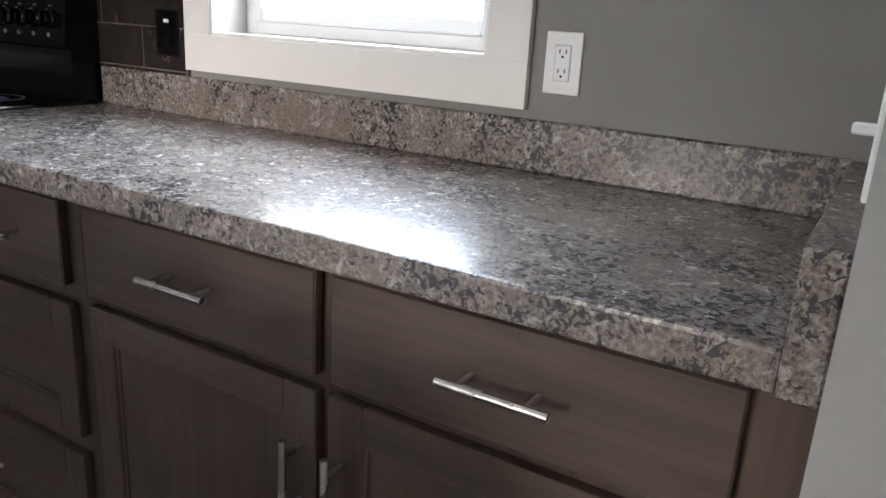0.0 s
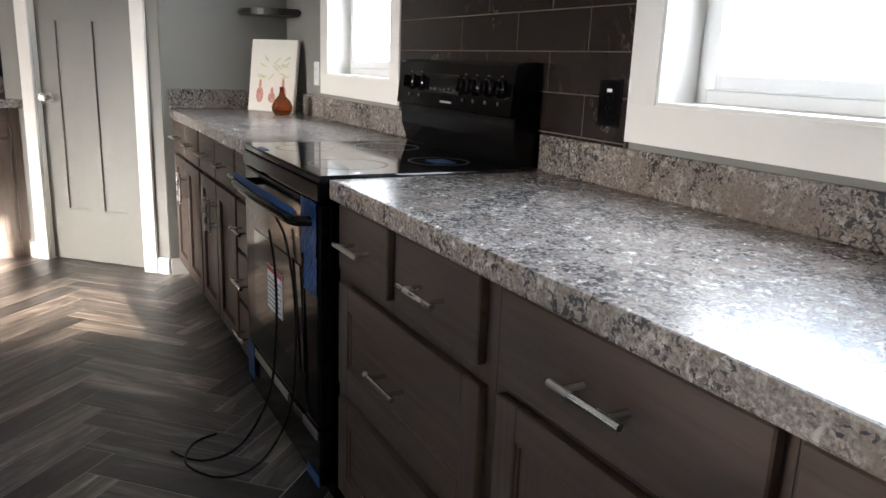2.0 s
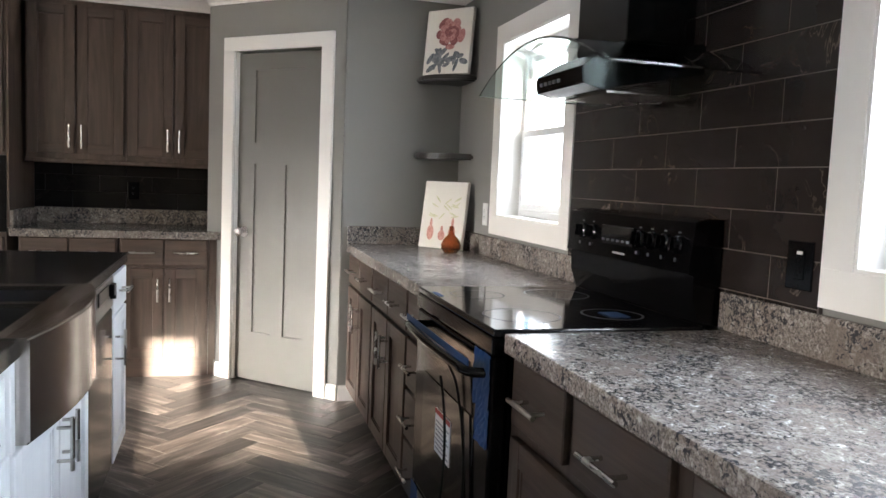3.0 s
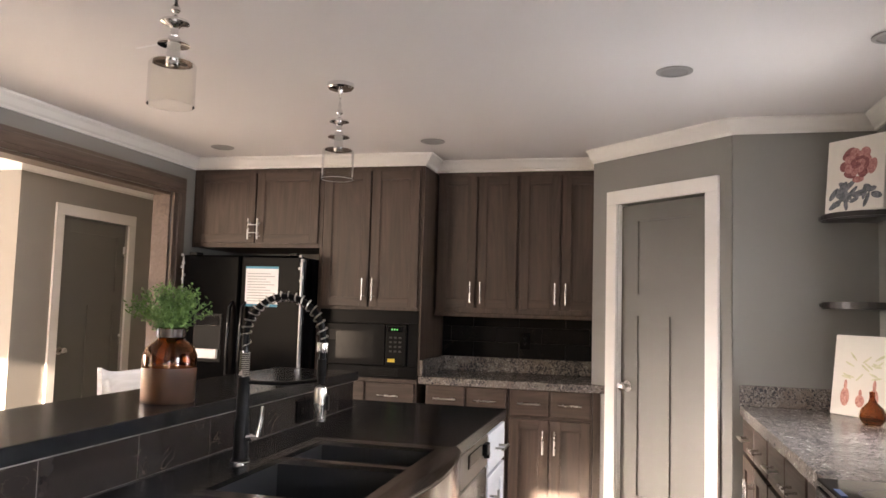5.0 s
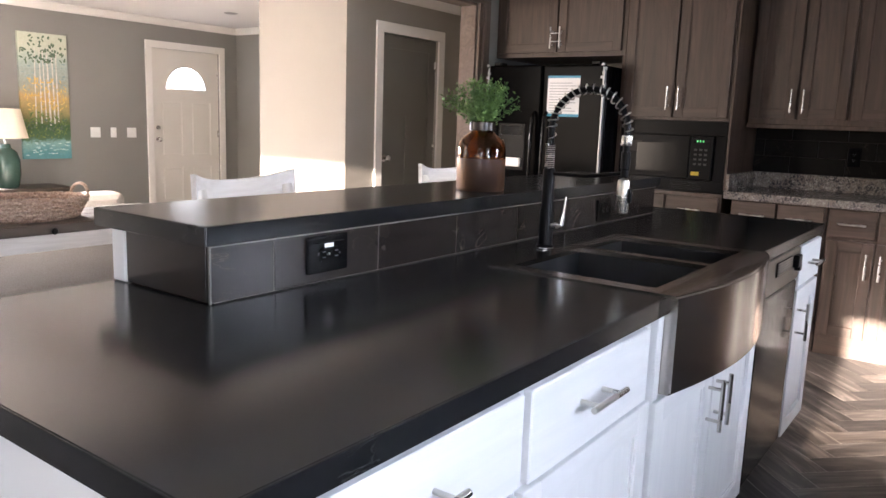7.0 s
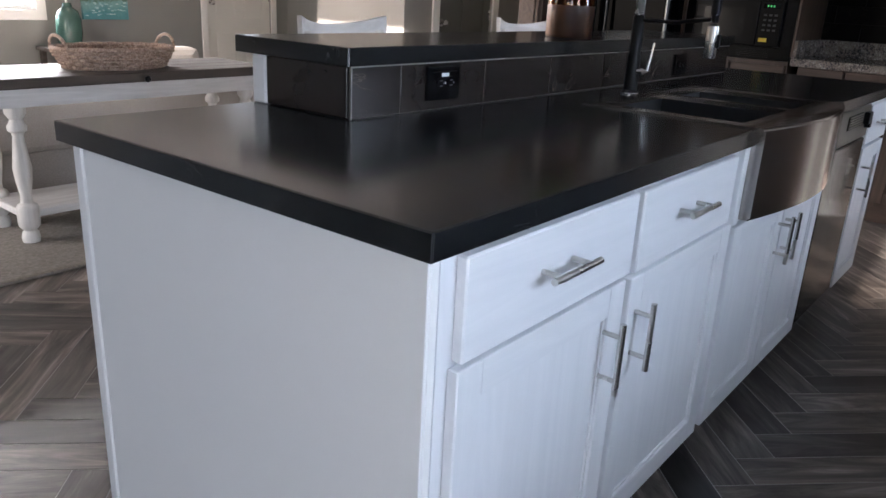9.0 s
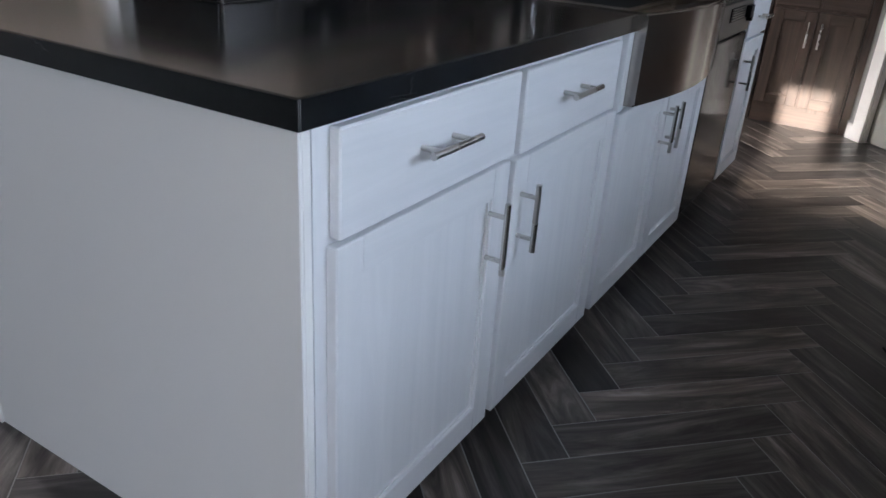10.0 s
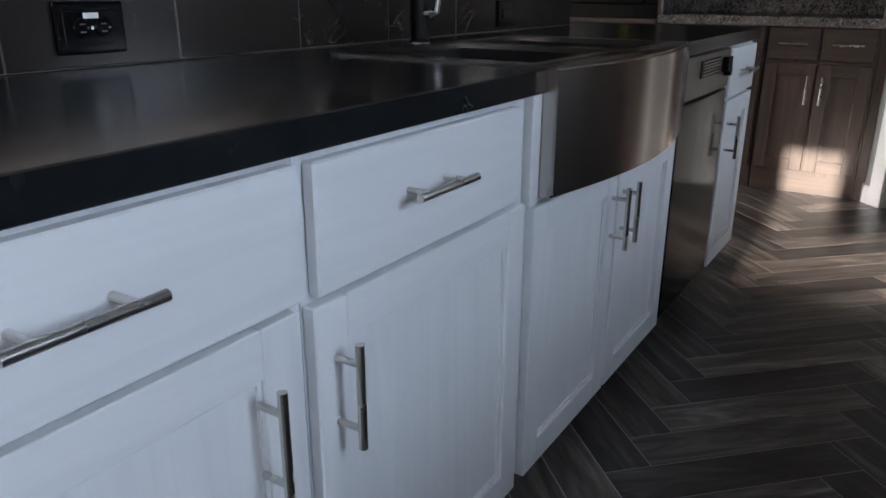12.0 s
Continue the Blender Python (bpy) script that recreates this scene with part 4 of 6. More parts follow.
# ---- doors ----
def panel_door(name, label, w, h, m, material, panels, knob_x, knob_m, hinge_x=None, fan=False, t=0.035, deadbolt=False):
    """A hung door with sunk or raised panels; local x from 0 to w, room face at y = 0 towards -y."""
    root = tagged(new(name), label, "door", "", "structure")
    root.matrix_basis = m
    xs_ = sorted({0.0, w, *[v for p in panels for v in p[:2]]})
    zs_ = sorted({0.008, h, *[v for p in panels for v in p[2:4]]})
    bm = bmesh.new()
    box(bm, 0, w, 0.009, t, 0.008, h)
    for i in range(len(xs_) - 1):
        for j in range(len(zs_) - 1):
            cx, cz = (xs_[i] + xs_[i + 1]) / 2, (zs_[j] + zs_[j + 1]) / 2
            if not any(p[0] < cx < p[1] and p[2] < cz < p[3] for p in panels):
                box(bm, xs_[i], xs_[i + 1], 0.0, 0.009, zs_[j], zs_[j + 1])
    bmesh.ops.remove_doubles(bm, verts=bm.verts, dist=1e-5)
    leaf = part("leaf", bm, material, root)
    for p in panels:
        if len(p) > 4:
            part("raised_panel", boxed(p[0] + 0.018, p[1] - 0.018, 0.002, 0.0095, p[2] + 0.018, p[3] - 0.018, 0.006), material, leaf)
    kb = bmesh.new()
    lathe(kb, [(0, 0), (0.032, 0), (0.032, 0.005), (0.014, 0.012), (0.011, 0.03), (0.018, 0.036), (0.027, 0.048), (0.027, 0.058), (0.018, 0.066), (0, 0.067)], 28)
    part("door_knob", kb, NICKEL, root, "satin nickel knob", True).matrix_basis = pose(knob_x, 0.0, 0.93, 90)
    if deadbolt:
        part("deadbolt", lathe(bmesh.new(), [(0, 0), (0.03, 0), (0.03, 0.012), (0.012, 0.016), (0.012, 0.03), (0, 0.03)], 24), NICKEL, root, "", True).matrix_basis = pose(knob_x, 0.0, 1.07, 90)
    if hinge_x is not None:
        for z in (0.25, 1.0, 1.78):
            hb = boxed(hinge_x - 0.012, hinge_x + 0.012, -0.006, 0.002, z - 0.045, z + 0.045, 0.002)
            rod(hb, (hinge_x, -0.008, z - 0.047), (hinge_x, -0.008, z + 0.047), 0.006, seg=10)
            part("hinge", hb, NICKEL, root)
    if fan:
        N_ = 20
        cx, cz, r_ = w / 2, 1.55, 0.29
        pts = [(cx + r_ * math.cos(a), cz + 0.28 * math.sin(a)) for a in [math.pi * i / N_ for i in range(N_ + 1)]]
        # The pane itself glows, in place of daylight through clear glass.
        fo = part("fan_light", prism(bmesh.new(), pts, -0.004, 0.004), SKYGLOW, root, "half-round glass glowing in place of the daylight behind it")
        rim = tube(bmesh.new(), [(x, -0.004, z) for x, z in pts + [pts[0]]], 0.009, 8)
        part("fan_rim", rim, material, fo)
    return root


PW = 0.651
panel_door("door_1", "closed grey-green three-panel pantry door", PW - 0.008, 2.008, PANTRY @ pose(0.122, 0.03, 0), DOORP,
           [(0.128, 0.522, 1.474, 1.908), (0.128, 0.275, 0.31, 1.346), (0.368, 0.522, 0.31, 1.346)], 0.055, None, PW - 0.01)
casing("trim_pantry_door", 0.118, 0.769, 0, 2.018, 0.083, "white casing round the pantry door", PANTRY)
bm = bmesh.new()
box(bm, 0.118, 0.1215, 0.0, 0.1, 0, 2.018)
box(bm, 0.7655, 0.769, 0.0, 0.1, 0, 2.018)
part("trim_pantry_jamb", bm, TRIM)
o = bpy.data.objects["trim_pantry_jamb"]
tagged(o, "white painted pantry door jamb", "trim", "", "structure").matrix_basis = PANTRY
CLO = pose(0, -3.64, 0, 0, 0, 180)
panel_door("door_2", "closed grey-green closet door in a white casing", 0.792, 2.01, pose(-4.574, -3.66, 0, 0, 0, 180), DOORP,
           [(0.11, 0.69, 1.42, 1.90), (0.11, 0.365, 0.26, 1.30), (0.435, 0.69, 0.26, 1.30)], 0.065, None, 0.785)
casing("trim_closet_door", 4.57, 5.37, 0, 2.02, 0.09, "white casing round the closet door", CLO)
SP = [(0.13, 0.42, 0.72, 1.40, 1), (0.56, 0.85, 0.72, 1.40, 1), (0.13, 0.42, 0.16, 0.58, 1), (0.56, 0.85, 0.16, 0.58, 1)]
panel_door("door_3", "closed cream front door with a half-round light", 0.972, 2.029, pose(-4.884, YF - 0.02, 0, 0, 0, 180), DOORW, SP, 0.075, None, 0.965, True, 0.045, True)
casing("trim_front_door", 4.88, 5.86, 0, 2.03, 0.085, "white casing round the front door", pose(0, YF, 0, 0, 0, 180))


# ---- outlets and switches ----
def outlet(label, m, body_mat, slot_mat, w=0.074, h=0.116, tag=False):
    root = thing("wall_outlet", label, "outlet", m)
    part("plate", boxed(-w / 2, w / 2, -0.006, 0, -h / 2, h / 2, 0.003, 2), body_mat, root)
    part("receptacle", boxed(-0.0165, 0.0165, -0.009, -0.005, -0.034, 0.034, 0.002), body_mat, root)
    for zc in (-0.018, 0.018):
        for xo in (-0.0065, 0.0065):
            part("slot", boxed(xo - 0.001, xo + 0.001, -0.0094, -0.0088, zc, zc + 0.008), slot_mat, root)
        bm = bmesh.new()
        rod(bm, (0, -0.0088, zc - 0.006), (0, -0.0094, zc - 0.006), 0.0024, seg=10)
        part("slot", bm, slot_mat, root)
    for zc in (-0.048, 0.048):
        bm = bmesh.new()
        rod(bm, (0, -0.0058, zc), (0, -0.0068, zc), 0.003, seg=10)
        part("screw", bm, body_mat, root)
    if tag:
        part("sticker", boxed(-0.006, 0.012, -0.0098, -0.0092, 0.026, 0.034), PAPER, root, "small white sticker")
    return root


outlet("glossy white duplex outlet on the grey wall", pose(0.275, YW, 1.126), WHITEPL, BLACKMATT)
outlet("glossy black outlet on the dark tiles", pose(-0.818, YW - 0.011, 1.120), BLACK, BLACKMATT, 0.084, tag=True)
outlet("white outlet on the wall beside the window", pose(-3.085, YW, 1.125), WHITEPL, BLACKMATT, 0.07)
def level_outlet(label, m, w, h, tag):
    """A black duplex outlet laid on its side, with round faces on a framed plate."""
    root = thing("wall_outlet", label, "outlet", m)
    part("plate", boxed(-w / 2, w / 2, -0.008, 0, -h / 2, h / 2, 0.005, 2), BLACK, root)
    part("inner_plate", boxed(-w / 2 + 0.014, w / 2 - 0.014, -0.0105, -0.006, -h / 2 + 0.014, h / 2 - 0.014, 0.002), BLACK, root)
    for xc in (-0.0195, 0.0195):
        f = part("receptacle", lathe(bmesh.new(), [(0, 0.004), (0.0145, 0.004), (0.0165, 0.002), (0.0165, 0)], 28), BLACK, root, "", True)
        f.matrix_basis = pose(xc, -0.0105, 0, 90)
        for zo in (-0.0062, 0.0062):
            part("slot", boxed(xc - 0.005, xc + 0.005, -0.0152, -0.0144, zo - 0.0011, zo + 0.0011), DIMPRINT, root)
        part("slot", rod(bmesh.new(), (xc + 0.010, -0.0144, 0), (xc + 0.010, -0.0152, 0), 0.0022, seg=10), DIMPRINT, root)
    part("screw", rod(bmesh.new(), (0, -0.0105, 0), (0, -0.0118, 0), 0.003, seg=12), NICKEL, root)
    if tag:
        part("sticker", boxed(-0.014, 0.014, -0.0112, -0.0104, h / 2 - 0.027, h / 2 - 0.018), PAPER, root, "small white sticker")
    return root


level_outlet("glossy black outlet on the knee wall tiles", pose(-0.672, -0.399, 0.980, 0, 0, 180), 0.128, 0.084, True)
outlet("black outlet at the far end of the knee wall", pose(-2.15, -0.398, 0.968, 0, 90, 180), BLACK, BLACKMATT, 0.08)
outlet("black outlet on the black tiles of the end wall", pose(XE + 0.012, 0.06, 1.14, 0, 0, 90), BLACK, DIMPRINT, 0.075)


def light_switch(label, m, toggles=1):
    root = thing("light_switch", label, "switch", m)
    w = 0.025 + 0.047 * toggles
    part("plate", boxed(-w / 2, w / 2, -0.006, 0, -0.058, 0.058, 0.003, 2), WHITEPL, root)
    for i in range(toggles):
        x_ = (i - (toggles - 1) / 2) * 0.046
        part("toggle", boxed(x_ - 0.005, x_ + 0.005, -0.026, -0.005, -0.002, 0.009, 0.002), WHITEPL, root)
    return root


light_switch("white toggle light switch on the pale wall end", pose(0.827, 1.385, 1.115, 0, 0, -90))
for xx, n in ((-4.14, 2), (-4.36, 1), (-4.59, 2)):
    light_switch("white light switch plate beside the front door", pose(xx, YF, 1.01, 0, 0, 180), n)


# ---- range ----
rg = thing("electric_range", "glossy black electric range with blue protective tape", "range")
R0, R1 = -1.843, -1.087
part("body", boxed(R0, R1, 1.345, YW - 0.025, 0.03, 0.900), BLACK, rg)
part("cooktop", boxed(R0 - 0.001, R1 + 0.001, 1.30, YW - 0.07, 0.902, 0.922, 0.005, 2), BLACKGLASS, rg, "black glass cooktop")
part("front_trim", boxed(R0, R1, 1.297, 1.343, 0.855, 0.901, 0.006, 2), BLACK, rg, "glossy black edge under the cooktop")
dr = part("oven_door", boxed(R0 + 0.004, R1 - 0.004, 1.300, 1.344, 0.245, 0.850, 0.008, 2), BLACK, rg, "glossy black oven door")
part("oven_window", boxed(R0 + 0.12, R1 - 0.12, 1.297, 1.301, 0.36, 0.66, 0.002), BLACKGLASS, dr)
hb = bmesh.new()
hp = [(R0 + 0.05, 1.30, 0.80), (R0 + 0.055, 1.262, 0.802)] + [(R0 + 0.07 + (R1 - R0 - 0.14) * i / 14, 1.252 - 0.010 * math.sin(math.pi * i / 14), 0.803) for i in range(15)] + [(R1 - 0.055, 1.262, 0.802), (R1 - 0.05, 1.30, 0.80)]
tube(hb, hp, 0.0135, 12)
part("handle", hb, BLACK, dr, "curved black door handle", True)
part("storage_drawer", boxed(R0 + 0.004, R1 - 0.004, 1.305, 1.344, 0.075, 0.235, 0.006, 2), BLACK, rg)
part("drawer_trim", boxed(R0 + 0.02, R1 - 0.02, 1.298, 1.306, 0.205, 0.230, 0.003), STEEL, rg, "steel strip on the drawer")
part("foot", boxed(R1 - 0.10, R1 - 0.04, 1.36, 1.42, 0.0, 0.03), BLACKMATT, rg)
part("foot", boxed(R0 + 0.04, R0 + 0.10, 1.36, 1.42, 0.0, 0.03), BLACKMATT, rg)
# back guard with controls
bm = bmesh.new()
a = [bm.verts.new((xx, yy, zz)) for xx in (R0 - 0.012, R1 - 0.022) for yy, zz in ((1.90, 0.922), (1.875, 0.99), (1.872, 1.055), (1.855, 1.062), (1.870, 1.20), (1.90, 1.21), (1.955, 1.21), (1.955, 0.922))]
n_ = 8
bm.faces.new(a[:n_][::-1])
bm.faces.new(a[n_:])
for i in range(n_):
    j = (i + 1) % n_
    bm.faces.new((a[i], a[j], a[n_ + j], a[n_ + i]))
bmesh.ops.recalc_face_normals(bm, faces=bm.faces)
bg_ = part("back_guard", bm, BLACK, rg, "black control panel")
tilt = -6
for kx in (R0 + 0.09, R0 + 0.165, R1 - 0.29, R1 - 0.225, R1 - 0.155, R1 - 0.085):
    k = bmesh.new()
    lathe(k, [(0, 0), (0.026, 0), (0.026, 0.006), (0.021, 0.009), (0.019, 0.022), (0, 0.023)], 24)
    box(k, -0.004, 0.004, -0.019, 0.019, 0.022, 0.030, 0.001)
    part("knob", k, BLACK, bg_, "", True).matrix_basis = pose(kx, 1.861, 1.135, 90 + tilt)
    part("mark", boxed(kx - 0.004, kx + 0.004, 1.852, 1.8545, 1.088, 1.098), DIMPRINT, bg_)
    part("mark", boxed(kx - 0.005, kx + 0.005, 1.8625, 1.865, 1.167, 1.171), DIMPRINT, bg_)
part("clock_panel", boxed(-1.60, -1.40, 1.853, 1.858, 1.105, 1.165, 0.002), BLACKGLASS, bg_)
part("nameplate", boxed(-1.52, -1.45, 1.853, 1.856, 1.077, 1.083), GREYPL, bg_)
for i in range(6):
    part("button", boxed(-1.59 + i * 0.031, -1.575 + i * 0.031, 1.850, 1.8535, 1.115, 1.122), DIMPRINT, bg_)
for i, (cx, cy, cr) in enumerate(((-1.66, 1.45, 0.09), (-1.28, 1.45, 0.11), (-1.66, 1.73, 0.11), (-1.28, 1.73, 0.09))):
    part("burner_ring", lathe(bmesh.new(), [(cr, 0.9222), (cr - 0.003, 0.9225), (cr - 0.006, 0.9222)], 48, (cx, cy)), DIMPRINT, rg)
# leftovers of the wrapping
random.seed(15)
for x0_, x1_, z0_, z1_ in ((R1 - 0.135, R1 - 0.008, 0.705, 0.853), (R1 - 0.105, R1 - 0.007, 0.612, 0.712)):
    bm = bmesh.new()
    nx, nz = 9, 11
    gv = [[bm.verts.new((x0_ + (x1_ - x0_) * a_ / nx + random.uniform(-0.002, 0.002), 1.2978 - random.uniform(0.0, 0.0035), z0_ + (z1_ - z0_) * c_ / nz + random.uniform(-0.003, 0.003))) for a_ in range(nx + 1)] for c_ in range(nz + 1)]
    for c_ in range(nz):
        for a_ in range(nx):
            bm.faces.new((gv[c_][a_], gv[c_][a_ + 1], gv[c_ + 1][a_ + 1], gv[c_ + 1][a_]))
    part("tape", bm, TAPE, rg, "crumpled blue painter's tape")
part("tape", boxed(R0 + 0.02, R1 - 0.07, 1.257, 1.2605, 0.812, 0.832), TAPE, dr)
part("tape", boxed(R0 + 0.01, R0 + 0.09, 1.2955, 1.298, 0.12, 0.245), TAPE, rg)
part("tape", boxed(R1 - 0.11, R1 - 0.01, 1.302, 1.3045, 0.07, 0.10), TAPE, rg)
part("tape", boxed(R1 - 0.22, R1 - 0.14, 1.70, 1.76, 0.923, 0.9245), TAPE, rg)
part("tape", boxed(R0 + 0.14, R0 + 0.22, 1.31, 1.325, 0.9225, 0.924), TAPE, rg)
lbp = part("label_sheet", boxed(-1.555, -1.40, 1.2945, 1.2965, 0.45, 0.585), PAPER, dr, "white instruction label with a red head")
part("label_head", boxed(-1.555, -1.40, 1.2935, 1.2945, 0.57, 0.585), REDINK, lbp)
for i in range(7):
    part("text_line", boxed(-1.545, -1.41 - 0.01 * (i % 3), 1.2935, 1.2945, 0.462 + i * 0.014, 0.467 + i * 0.014), INK, lbp)
cord = thing("power_cord", "black cord hanging over the oven door to the floor", "cord")
pts = [(-1.42, 1.285, 0.79), (-1.36, 1.27, 0.77), (-1.30, 1.278, 0.72), (-1.25, 1.286, 0.58), (-1.235, 1.284, 0.40), (-1.26, 1.27, 0.22), (-1.31, 1.20, 0.06), (-1.36, 1.10, 0.008), (-1.48, 1.02, 0.006), (-1.60, 1.06, 0.006), (-1.64, 1.15, 0.006)]
sm = []
for i in range(len(pts) - 1):
    p_ = [Vector(pts[max(0, min(len(pts) - 1, i + k))]) for k in (-1, 0, 1, 2)]
    for s in range(6):
        u = s / 6
        sm.append(0.5 * ((2 * p_[1]) + (p_[2] - p_[0]) * u + (2 * p_[0] - 5 * p_[1] + 4 * p_[2] - p_[3]) * u * u + (3 * p_[1] - p_[0] - 3 * p_[2] + p_[3]) * u ** 3))
part("cable", tube(bmesh.new(), sm, 0.004, 8), BLACKMATT, cord, "", True)
sm2 = [v + Vector((-0.12, -0.004 - 0.03 * (1 - v.z), 0.0)) if v.z > 0.01 else v + Vector((-0.12, -0.034, 0.0)) for v in sm[12:48]]
part("cable", tube(bmesh.new(), sm2, 0.004, 8), BLACKMATT, cord, "", True)

# ---- hood ----
hd = thing("range_hood", "black chimney range hood with a curved glass canopy", "range hood")
part("chimney", boxed(-1.615, -1.305, 1.735, YW - 0.012, 1.70, CE - 0.001, 0.003), BLACK, hd)
bm = bmesh.new()
pr = [(YW - 0.012, 1.615), (1.635, 1.552), (1.58, 1.565), (1.575, 1.609), (1.655, 1.662), (YW - 0.012, 1.70)]
a = [bm.verts.new((-1.565, y_, z_)) for y_, z_ in pr]
b = [bm.verts.new((-1.245, y_, z_)) for y_, z_ in pr]
bm.faces.new(a)
bm.faces.new(b[::-1])
for i in range(len(pr)):
    j = (i + 1) % len(pr)
    bm.faces.new((a[j], a[i], b[i], b[j]))
bmesh.ops.recalc_face_normals(bm, faces=bm.faces)
bmesh.ops.bevel(bm, geom=list(bm.edges), offset=0.004, segments=2, affect="EDGES")
hbod = part("hood_body", bm, BLACK, hd)
part("filter", boxed(-1.54, -1.27, 1.665, 1.93, 1.547, 1.553), STEEL, hbod, "steel mesh grease filter")
for i in range(5):
    part("button", boxed(-1.52 + i * 0.03, -1.505 + i * 0.03, 1.572, 1.5765, 1.581, 1.591), DIMPRINT, hbod)
bm = bmesh.new()
G = 24
rows_ = []
for top in (0.0, 0.006):
    for y_ in (1.512, YW - 0.012):
        rows_.append([bm.verts.new((-1.46 + 0.455 * (2 * i / G - 1), y_, 1.70 - 0.115 * (2 * i / G - 1) ** 2 + top)) for i in range(G + 1)])
for i in range(G):
    bm.faces.new((rows_[0][i], rows_[1][i], rows_[1][i + 1], rows_[0][i + 1]))
    bm.faces.new((rows_[2][i], rows_[2][i + 1], rows_[3][i + 1], rows_[3][i]))
    bm.faces.new((rows_[0][i], rows_[0][i + 1], rows_[2][i + 1], rows_[2][i]))
    bm.faces.new((rows_[1][i], rows_[3][i], rows_[3][i + 1], rows_[1][i + 1]))
for i in (0, G):
    bm.faces.new((rows_[0][i], rows_[2][i], rows_[3][i], rows_[1][i]))
bmesh.ops.recalc_face_normals(bm, faces=bm.faces)
part("glass_canopy", bm, HOODGLASS, hd, "curved tinted glass canopy", True)

# ---- fridge ----
fr = thing("refrigerator", "glossy black side-by-side refrigerator with wrapping on its edges", "refrigerator")
F0, F1, FX = -2.165, -1.295, -4.02
part("body", boxed(XE + 0.03, FX - 0.065, F0, F1, 0.02, 1.665, 0.004), FRIDGE, fr)
FM = -1.735
for nm, q0, q1 in (("freezer_door", F0, FM - 0.004), ("fridge_door", FM + 0.004, F1)):
    d_ = part(nm, boxed(FX - 0.06, FX, q0, q1, 0.08, 1.672, 0.014, 3), FRIDGE, fr, "glossy black door")
    yy = FM - 0.045 if nm == "freezer_door" else FM + 0.045
    part("handle", tube(bmesh.new(), [(FX, yy, 1.36), (FX + 0.035, yy, 1.33), (FX + 0.05, yy, 1.1), (FX + 0.05, yy, 0.75), (FX + 0.035, yy, 0.5), (FX, yy, 0.47)], 0.012, 12), BLACK, d_, "long black handle", True)
    ws = q0 if nm == "freezer_door" else q1
    part("wrap_strip", boxed(FX - 0.03, FX + 0.0025, ws - 0.006, ws + 0.006, 0.75, 1.655, 0.002), WRAP, d_, "loose strip of clear wrapping")
    wb = bmesh.new()
    for k in range(7):
        px, py, pz = FX - 0.01 + 0.008 * math.sin(k * 2.1), ws + 0.010 * math.sin(k * 1.7), 1.50 + 0.027 * k
        box(wb, px - 0.004, px + 0.012, py - 0.012, py + 0.008, pz, pz + 0.018, 0.002)
    part("wrap_curl", wb, WRAP, d_, "crumpled end of wrapping")
dp = part("dispenser", boxed(FX, FX + 0.006, -2.06, -1.85, 0.96, 1.28, 0.004), BLACKMATT, fr, "black water dispenser")
part("dispenser_tray", boxed(FX + 0.006, FX + 0.03, -2.04, -1.87, 0.985, 1.045, 0.003), WHITEPL, dp)
part("dispenser_display", boxed(FX + 0.006, FX + 0.009, -2.04, -1.87, 1.20, 1.265), BLACKGLASS, dp)
for y_ in (-2.10, -1.36):
    part("hinge_cover", boxed(FX - 0.09, FX - 0.01, y_ - 0.03, y_ + 0.03, 1.672, 1.692, 0.004), BLACKMATT, fr)
ht = thing("handle_tie", "clear plastic ties linking the two fridge cabinet handles", "tie")
for z_ in (1.845, 1.90):
    part("tie_loop", tube(bmesh.new(), [(XUD + 0.050 + 0.009 * math.sin(2 * math.pi * i / 16), -1.766 + 0.044 * math.cos(2 * math.pi * i / 16), z_) for i in range(17)], 0.002, 6), WHITEPL, ht)
ns = thing("notice_sheet", "white printed notice with blue bands on the fridge", "notice")
part("sheet", boxed(FX + 0.001, FX + 0.0025, -1.69, -1.455, 1.335, 1.60), PAPER, ns)
part("band", boxed(FX + 0.0025, FX + 0.0035, -1.69, -1.455, 1.585, 1.60), BLUEINK, ns)
part("band", boxed(FX + 0.0025, FX + 0.0035, -1.69, -1.455, 1.335, 1.352), BLUEINK, ns)
for i in range(11):
    part("text_line", boxed(FX + 0.0025, FX + 0.003, -1.675, -1.48 - 0.03 * ((i * 7) % 3), 1.37 + i * 0.018, 1.374 + i * 0.018), INK, ns)

# ---- microwave ----
mw = thing("microwave", "black built-in microwave with a keypad", "microwave")
MX = XUD + 0.004
part("body", boxed(XE + 0.05, MX - 0.01, -1.195, -0.64, 0.968, 1.243), BLACKMATT, mw)
md = part("door", boxed(MX - 0.012, MX + 0.012, -1.195, -0.785, 0.970, 1.241, 0.004), MWGLASS, mw)
part("door_window", boxed(MX + 0.0125, MX + 0.0145, -1.13, -0.86, 1.01, 1.19), plain("smoked_door_glass", (0.011, 0.011, 0.0115), 0.16, spec=0.16), md, "dark mesh window")
cp = part("keypad", boxed(MX - 0.012, MX + 0.010, -0.782, -0.64, 0.970, 1.241, 0.003), MWGLASS, mw)
part("display", boxed(MX + 0.010, MX + 0.012, -0.765, -0.665, 1.195, 1.225), BLACKGLASS, cp)
LED = glow("green_clock_digits", (0.15, 0.9, 0.25), 0.03)
for i in range(3):
    part("digit", boxed(MX + 0.012, MX + 0.013, -0.742 + i * 0.018, -0.733 + i * 0.018, 1.203, 1.215), LED, cp)
KEYPRINT = plain("dim_key_print", (0.035, 0.035, 0.035), 0.5)
